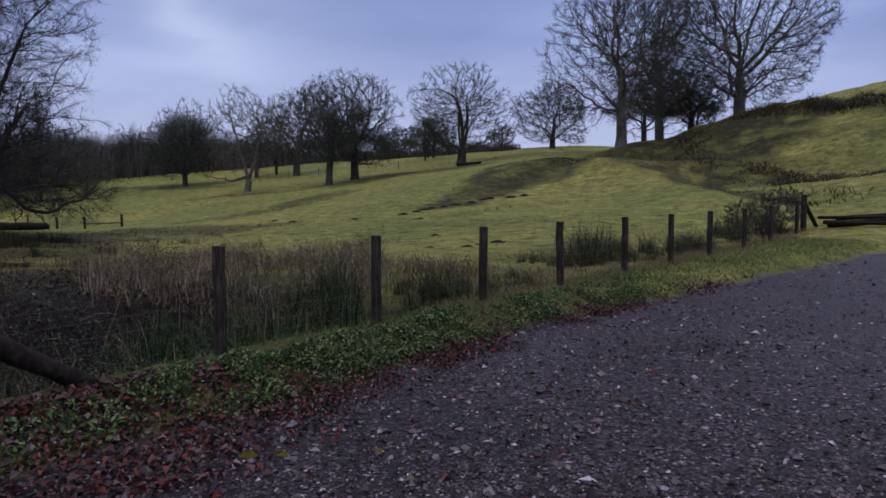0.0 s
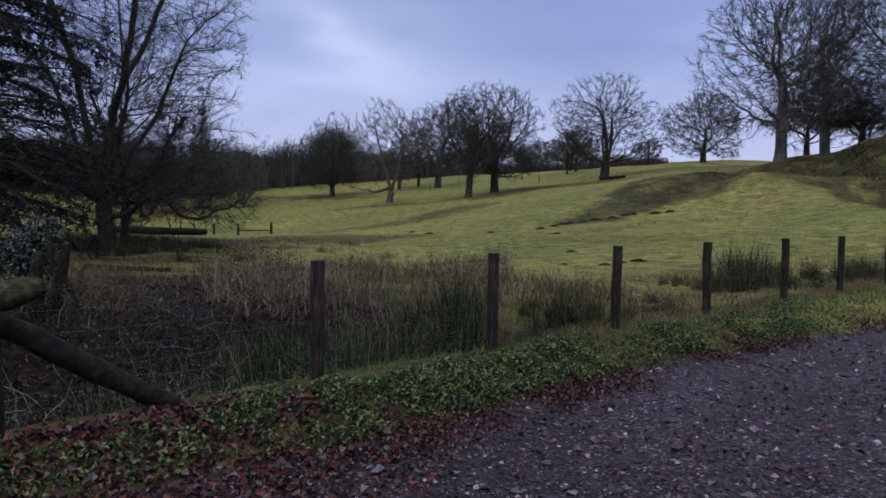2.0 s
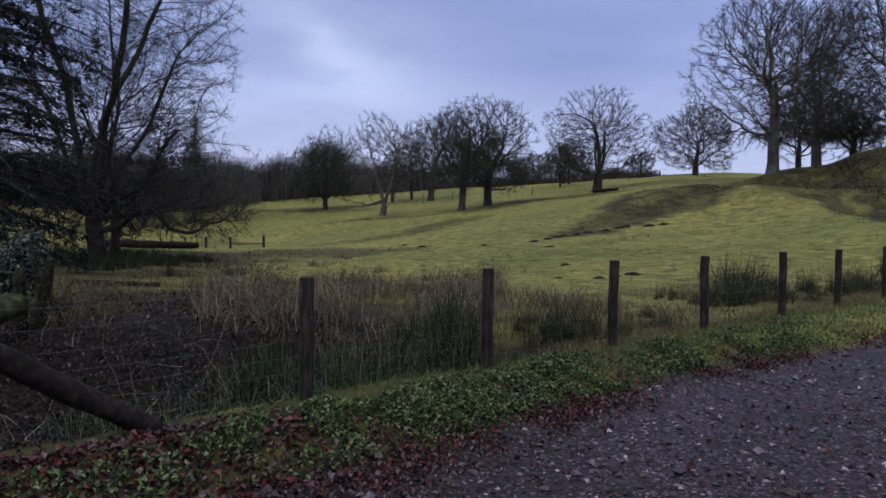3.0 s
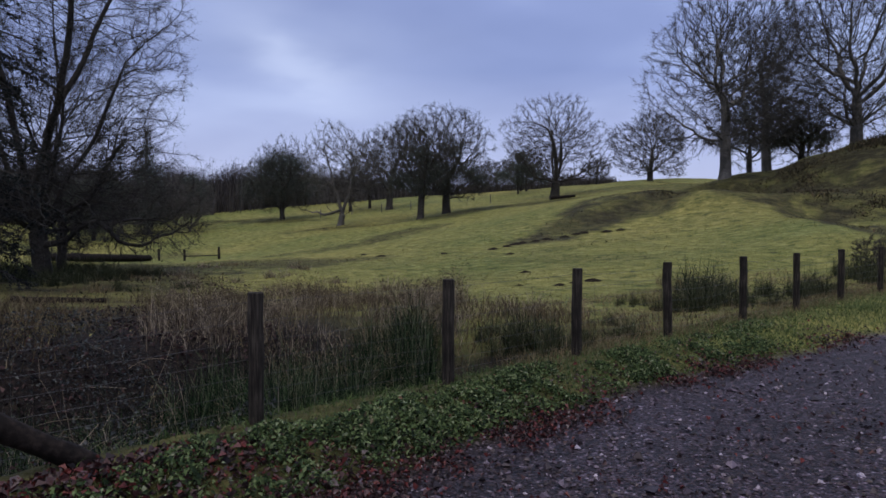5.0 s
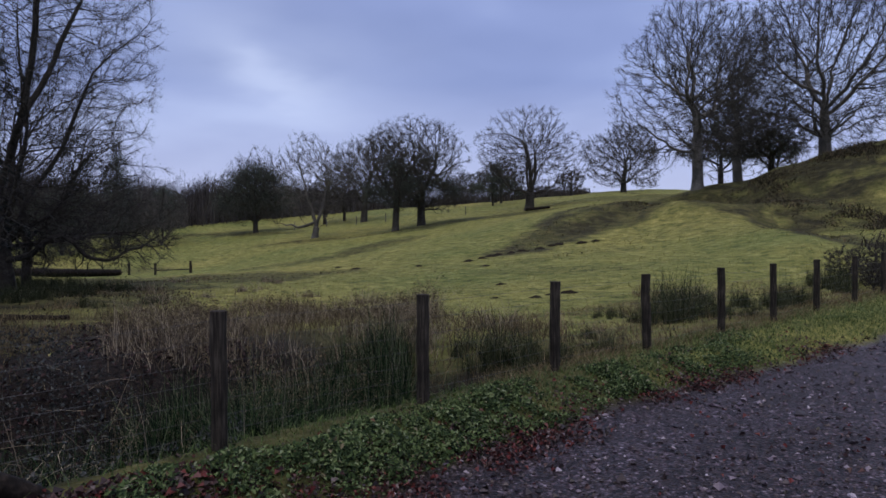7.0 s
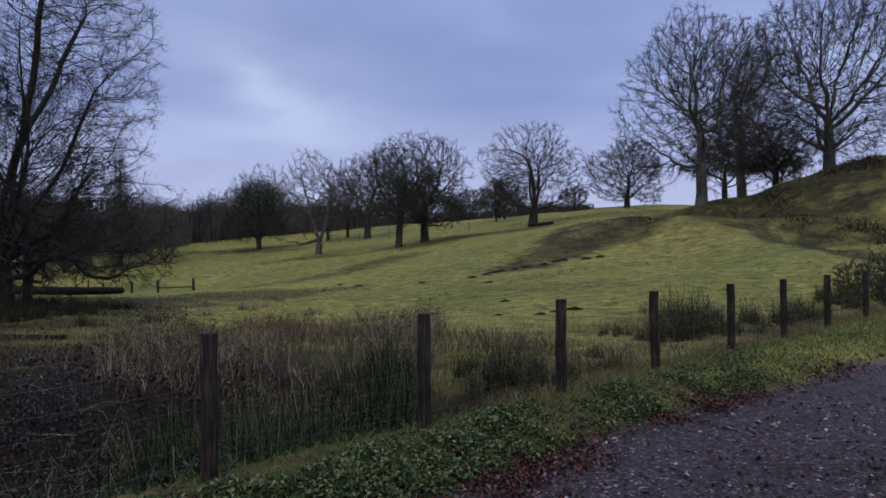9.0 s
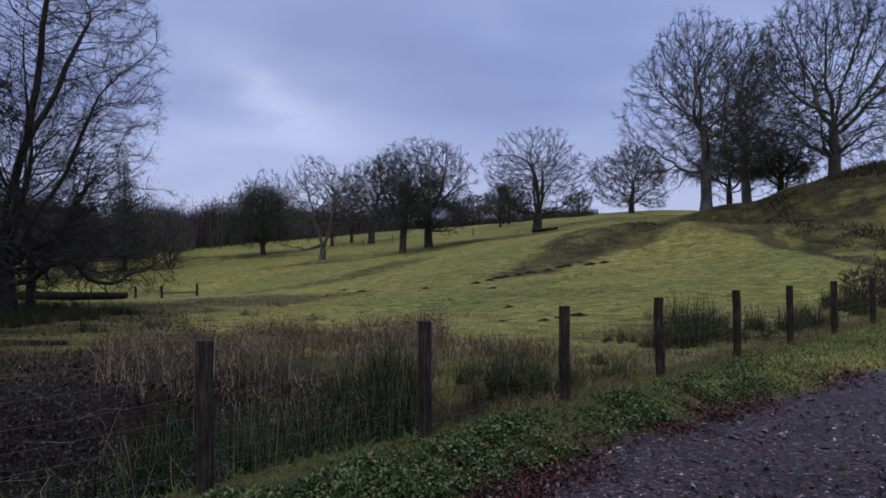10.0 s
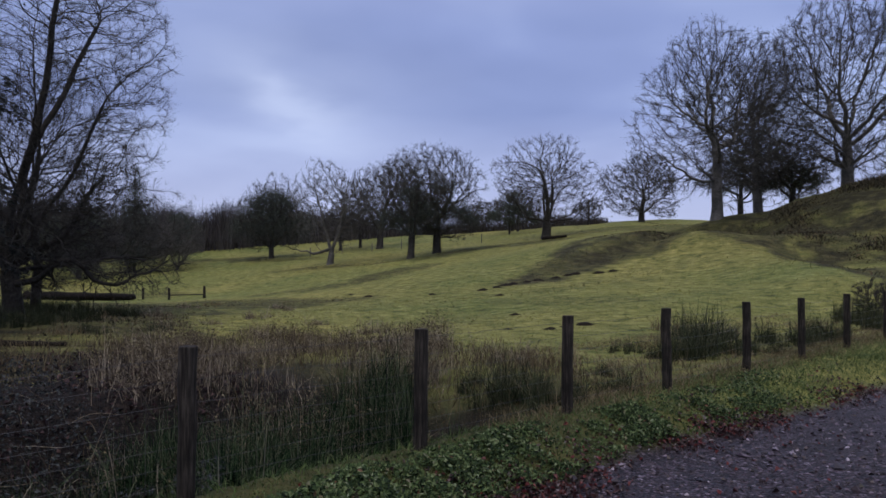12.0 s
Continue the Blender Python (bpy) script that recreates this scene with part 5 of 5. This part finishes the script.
lying("fallen_log", "dark fallen log lying in the wet pasture", -12.6, 1.85, -11.75, 3.55, 0.075, 0.05, WET_LOG, 3)
lying("fallen_log", "thick mossy log lying among brambles", -4.4, -2.15, -5.1, -0.70, 0.19, 0.16, MOSS_LOG, 4, 0.25, 0.3)
lying("fallen_log", "long dark trunk lying by the far posts", -53.6, 14.4, -58.2, 24.0, 0.36, 0.32, WET_LOG, 5)
lying("fallen_log", "rotting log under the broad oak", -49.2, 68.0, -46.5, 69.2, 0.22, 0.16, WET_LOG, 6)
for i, (x, y, h, r, dx, dy) in enumerate(((-5.3, -0.48, 1.0, 0.085, 0.18, 0.16), (-5.6, -0.30, 1.2, 0.05, -0.20, -0.12), (-5.5, -0.05, 0.95, 0.045, -0.28, -0.34), (-5.0, -0.62, 0.7, 0.05, 0.16, 0.1), (-5.45, -0.65, 0.85, 0.11, 0.05, 0.02))):
    tagged(new("dead_stub", pole_mesh(20 + i, (x, y, lz(x, y) - 0.1), (x + dx, y + dy, lz(x, y) + h), r, r * 0.6, ROT_WOOD, rough=0.14)), "broken mossy dead stem standing in the hollow", "dead stem", "dead stems")
for i, (x, y) in enumerate(((-57.7, 24.6), (-55.4, 25.8), (-52.6, 27.5))):
    tagged(new("field_post", pole_mesh(30 + i, (x, y, lz(x, y) - 0.2), (x, y, lz(x, y) + 1.0), 0.11, 0.10, POST_WOOD)), "short old wooden post out on the pasture", "field post", "field posts")
tagged(new("field_rail", pole_mesh(34, (-55.4, 25.8, lz(-55.4, 25.8) + 0.40), (-52.6, 27.5, lz(-52.6, 27.5) + 0.30), 0.04, 0.04, POST_WOOD)), "grey rail between two old pasture posts", "rail")
for i, (x0, y0, z0, x1, y1, z1, r) in enumerate(((0.3, 23.5, 0.40, 3.6, 26.2, 0.16, 0.06), (0.5, 23.4, 0.26, 3.2, 25.4, 0.07, 0.07), (0.5, 24.0, 0.10, 4.2, 26.9, 0.09, 0.10), (0.7, 24.3, 0.28, 4.0, 26.9, 0.22, 0.085))):
    tagged(new("timber_pole", pole_mesh(40 + i, (x0, y0, lz(x0, y0) + z0), (x1, y1, lz(x1, y1) + z1), r, r * 0.9, WET_LOG)), "dark wet timber pole in a low stack", "timber", "stacked timber")
tagged(new("slate", mesh_from("slate", *stone_heap(np.random.default_rng(3), np.array([[1.22, -0.56, lz(1.22, -0.56) + 0.012]]), np.array([0.24])), STONE)), "flat blue-grey slate lying on the gravel edge", "stone")


# ---- evergreens, thickets and the far wood ----
def leafy(name, x, y, label, category, blobs, n, size, mat, seed, trunk=None, flat=1.0):
    """A bush or evergreen: a stem with a crown of small leaves in uneven clumps. blobs: (dx, dy, z, rx, rz)."""
    rng = np.random.default_rng(seed)
    b = np.array(blobs, float)
    n = int(n * 1.22)
    k = rng.choice(len(b), n, p=(b[:, 3] ** 2) / (b[:, 3] ** 2).sum())
    d = unit(rng.normal(size=(n, 3)))
    deep = rng.random(n) ** 0.40
    rr = deep * (1 + 0.22 * np.sin(5 * d[:, 0] + k) * np.sin(4 * d[:, 1] - k) + 0.05 * rng.normal(size=n))
    p = b[k, :3] + d * rr[:, None] * np.stack([b[k, 3], b[k, 3], b[k, 4]], -1)
    clump = 0.5 + 0.5 * np.sin(p[:, 0] * 2.1 + 1.7 * np.sin(p[:, 2] * 1.9)) * np.sin(p[:, 1] * 2.3 + p[:, 2])
    keep = (rng.random(n) < 0.6 + 0.4 * clump) & (p[:, 2] > 0.05)
    p, deep = p[keep], deep[keep]
    e = base_of(name, x, y, lz(x, y), label, category)
    h = b[:, 2].max()
    t = trunk or 0.12
    part("trunk", pole_mesh(seed, (0, 0, -0.15), (b[0, 0] * 0.5, b[0, 1] * 0.5, h), t, t * 0.3, BARK), e)
    part("foliage", mesh_from("foliage", *leaf_heap(rng, p, rng.normal(size=p.shape) + np.array([0.3, -0.3, flat]), rng.uniform(0.6, 1.2, len(p)) * size * (1.65 - 1.20 * deep**2), 0.3, 0.7), mat), e)
    return e


leafy("holly_bush", -7.2, -0.3, "glossy dark green holly in the hollow", "bush", [(0, 0, 0.5, 0.45, 0.45), (0.1, 0.1, 0.9, 0.35, 0.35), (-0.4, -0.2, 0.6, 0.5, 0.5)], 2600, 0.075, HOLLY, 80, 0.05)
leafy("evergreen", -86.0, 35.5, "dark conifer rising behind the beech", "tree", [(0, 0, 2.4, 3.9, 2.4), (0, 0, 5.4, 3.3, 2.7), (0, 0, 7.8, 2.5, 2.4), (0.2, 0, 10.2, 1.5, 2.0), (0, 0.1, 12.4, 0.7, 1.2)], 26928, 0.15, NEEDLES, 81, 0.2)
leafy("evergreen", -83.0, 28.0, "dark bushy evergreen behind the beech", "tree", [(0, 0, 2.2, 3.8, 2.2), (0, 0, 4.8, 3.5, 2.5), (1.8, 0.9, 6.0, 2.8, 2.3), (-1.8, -2.2, 4.8, 3.5, 3.0)], 23760, 0.15, NEEDLES, 82, 0.2)
leafy("evergreen", -92.0, 44.0, "dark rounded evergreen at the edge of the wood", "tree", [(0, 0, 2.6, 3.0, 2.2), (0.4, 0.6, 4.8, 2.8, 2.0), (-1.8, -1.6, 3.6, 2.8, 2.0), (0, 0, 6.4, 1.8, 1.3)], 22176, 0.12, NEEDLES, 83, 0.15)
leafy("evergreen", -66.0, 82.0, "dark evergreen behind the broad oak", "tree", [(0, 0, 2.2, 1.6, 1.4), (0.5, 0.6, 4.0, 2.2, 1.5), (1.8, 1.4, 3.0, 2.0, 1.5), (-1.8, -1.4, 2.6, 1.9, 1.3), (0.4, 0.2, 5.6, 1.3, 1.0), (2.9, 2.2, 2.2, 1.3, 1.2)], 14256, 0.15, NEEDLES, 87, 0.15)
leafy("ivy", -84.1, 53.4, "dense dark ivy filling the crown of a tree", "ivy", [(0, 0, 5.0, 4.4, 3.8), (-2.8, -2.2, 4.2, 3.2, 2.6), (2.8, 2.2, 4.6, 3.2, 2.8), (0, 0, 8.0, 3.2, 2.2), (-1.6, -1.2, 7.0, 3.0, 2.2), (1.6, 1.2, 7.2, 2.8, 2.0)], 38016, 0.15, NEEDLES, 85, 0.2)
leafy("ivy", -54.1, 51.7, "dark ivy clothing a trunk and its limbs", "ivy", [(0, 0, 1.4, 0.45, 1.5), (0, 0, 3.6, 1.9, 1.5), (1.2, 0.8, 4.8, 2.2, 1.6), (-1.6, -1.2, 4.2, 2.2, 1.4), (0, 0, 6.8, 1.8, 1.6)], 23760, 0.11, NEEDLES, 86, 0.2)
leafy("ivy", -54.9, 56.4, "dark ivy in the lower crown of the oak", "ivy", [(0, 0, 3.4, 1.4, 1.5), (1.5, 1.2, 4.6, 2.4, 1.6), (-1.2, -1.0, 5.2, 2.2, 1.7), (2.8, 2.2, 3.8, 1.7, 1.2), (0.5, 0.4, 7.0, 2.0, 1.6)], 20592, 0.11, NEEDLES, 92, 0.2)
leafy("ivy", -27.7, 77.1, "dark ivy over the trunk of a tall oak", "ivy", [(0, 0, 3.0, 0.6, 2.0), (0.3, 0, 6.0, 1.3, 2.2), (-0.6, 0.3, 9.0, 2.2, 2.4), (1.6, 0.7, 7.4, 2.0, 2.0), (-1.8, -0.6, 6.6, 1.6, 1.6), (0.6, 0.2, 11.4, 1.6, 1.6)], 13464, 0.12, NEEDLES, 88, 0.2)
for i, (x, y, h, w) in enumerate(((-33.5, 86.0, 9.0, 5.6), (-25.0, 79.0, 7.4, 5.0))):
    plant_tree(140 + i, x, y, "dark low-limbed tree behind the tall oaks", (BARK, TWIG), height=h, spread=w, trunk_r=0.34, fork=0.25, bottom=0.16, low=-0.35, dots=1500, twigs=9000, twig_r=0.011)
    leafy("ivy", x, y, "dark ivy clothing a low-limbed tree", "ivy", [(0, 0, 2.2, 0.6, 1.0), (0.6, 0.3, h * 0.5, w * 0.5, 1.6), (-1.8, -0.8, h * 0.45, w * 0.36, 1.0), (2.0, 0.9, h * 0.48, w * 0.38, 1.1), (0.2, 0.1, h * 0.72, w * 0.36, 1.2)], 6652, 0.12, NEEDLES, 150 + i, 0.2)
for i, (x, y, h) in enumerate(((-0.9, 21.4, 1.3), (-0.6, 22.6, 1.5), (-1.8, 22.2, 1.2), (-0.4, 19.9, 0.8))):
    plant_tree(110 + i, x, y, "dark leafless shrub beside the last fence posts", name="shrub", height=h, spread=h * 0.5, mats=(FINE_TWIG, FINE_TWIG), trunk_r=0.02, bottom=0.03, stems=6, bole=0.05, fan=0.7, twig_r=0.0028, tip_r=0.004, dots=500, twigs=4000)


def conifer(x, y):
    rng = np.random.default_rng(90)
    e = base_of("conifer", x, y, lz(x, y), "great dark conifer with drooping boughs", "tree")
    H = 15.0
    part("trunk", pole_mesh(90, (0, 0, -0.2), (0.2, 0.1, H), 0.42, 0.08, BARK), e)
    n = 210
    z = np.linspace(0.5, H - 0.8, n) + rng.normal(size=n) * 0.1
    az = np.arange(n) * 2.4 + rng.normal(size=n) * 0.3
    size = np.minimum(5.4 - 2.5 * z / H, 3.6 + 0.5 * z) * rng.uniform(0.72, 1.1, n)
    st = np.stack([0 * z, 0 * z, z], -1)
    p, r = grow(rng, st, np.stack([np.cos(az), np.sin(az), 0.22 + 0 * az], -1), size, 0.055 + 0 * z, 9, 0.06, -0.085, 0.2)
    tagged(part("branchwork", mesh_from("branchwork", *tubes(p, r, 4), DARK_BARK), e), kind="stuff")
    # side sprays on each bough, hung with needles
    m = 5200
    i, u = rng.integers(0, n, m), rng.uniform(0.12, 1.0, m) * 7.99
    j = np.minimum(u.astype(int), 7)
    f = (u - j)[:, None]
    at = p[i, j] * (1 - f) + p[i, j + 1] * f
    along = unit(p[i, j + 1] - p[i, j])
    side = unit(np.cross(along, np.array([0, 0, 1.0]))) * np.where(rng.random(m) < 0.5, -1.0, 1.0)[:, None]
    sp, sr = grow(rng, at, along * 0.6 + side * 0.9 + rng.normal(size=(m, 3)) * 0.2, rng.uniform(0.35, 1.05, m) * (1.25 - 0.1 * u), np.full(m, 0.012), 4, 0.08, -0.14, 0.4)
    tagged(part("sprays", mesh_from("sprays", *tubes(sp, sr, 3), DARK_BARK), e), kind="stuff")
    k = 72000
    i, j, f = rng.integers(0, m, k), rng.integers(0, 3, k), rng.random((k, 1))
    q = sp[i, j] * (1 - f) + sp[i, j + 1] * f + rng.normal(size=(k, 3)) * 0.035 - np.array([0, 0, 1.0]) * (rng.random((k, 1)) ** 2 * 0.14)
    v = leaf_heap(rng, q, rng.normal(size=(k, 3)) * 0.6 + np.array([0, 0, 0.8]), rng.uniform(0.08, 0.20, k), 0.2, 0.30)
    part("foliage", mesh_from("foliage", *v, CONIFER), e)


conifer(-17.9, 0.2)


def thicket_line(name, label, line, n, tall, deep, leaf, seed):
    """A belt of leafless growth along a line: stems, and a haze of brushwood down to the ground."""
    rng = np.random.default_rng(seed)
    line = np.array(line, float)
    seg = np.linalg.norm(np.diff(line, axis=0), axis=1)
    at = np.concatenate([[0], np.cumsum(seg)])
    u = rng.random(n) * at[-1]
    x, y = np.interp(u, at, line[:, 0]) + rng.normal(size=n) * deep, np.interp(u, at, line[:, 1]) + rng.normal(size=n) * deep
    top = np.interp(u, at, tall) * np.clip(0.78 + 0.30 * waves(x, y, 0.35, seed) + 0.22 * waves(x, y, 1.2, seed + 1), 0.3, 1.3)
    pole = rng.random(n) < 0.3
    foot = on_land(x, y, -0.1)
    stems = blade_heap(rng, foot[pole], top[pole] * rng.uniform(0.6, 1.08, pole.sum()), leaf * rng.uniform(0.15, 0.38, pole.sum()), rng.random(pole.sum()) * 0.5, 2)
    x, y, top = x[~pole], y[~pole], top[~pole]
    z = top * rng.random(len(x)) ** 0.8
    size = rng.uniform(0.5, 1.2, len(x)) * leaf * np.clip(1.35 - z / top, 0.3, 1.2)
    brush = leaf_heap(rng, on_land(x, y, z), rng.normal(size=(len(x), 3)) * np.array([1, 1, 0.35]), size, 0.3, 0.35)
    stuff(name, merge([stems, brush]), THICKET, label, "woodland")


thicket_line("far_wood", "dark leafless wood at the far edge of the pasture", [(-128, 14), (-121, 34), (-117, 52), (-113, 66), (-109, 80), (-104, 88)], 60000, [10.5, 11, 10, 8.8, 7.5, 5.0], 3.2, 0.55, 95)
thicket_line("hedge", "low dark hedge along the skyline of the pasture", [(-112, 84), (-103, 92), (-94, 98), (-82, 103), (-70, 104), (-64, 103)], 15000, [3.8, 3.2, 3.0, 2.8, 2.4, 1.4], 0.8, 0.40, 97)
for i, (x, y) in enumerate(((-79.6, 56.6), (-76.0, 59.2), (-72.6, 61.6), (-69.2, 63.8), (-64.8, 66.6), (-60.0, 69.4))):
    tagged(new("stake", pole_mesh(60 + i, (x, y, lz(x, y) - 0.1), (x, y, lz(x, y) + 1.15), 0.06, 0.055, PALE_BARK)), "pale wooden stake standing in the pasture", "stake", "pasture stakes")
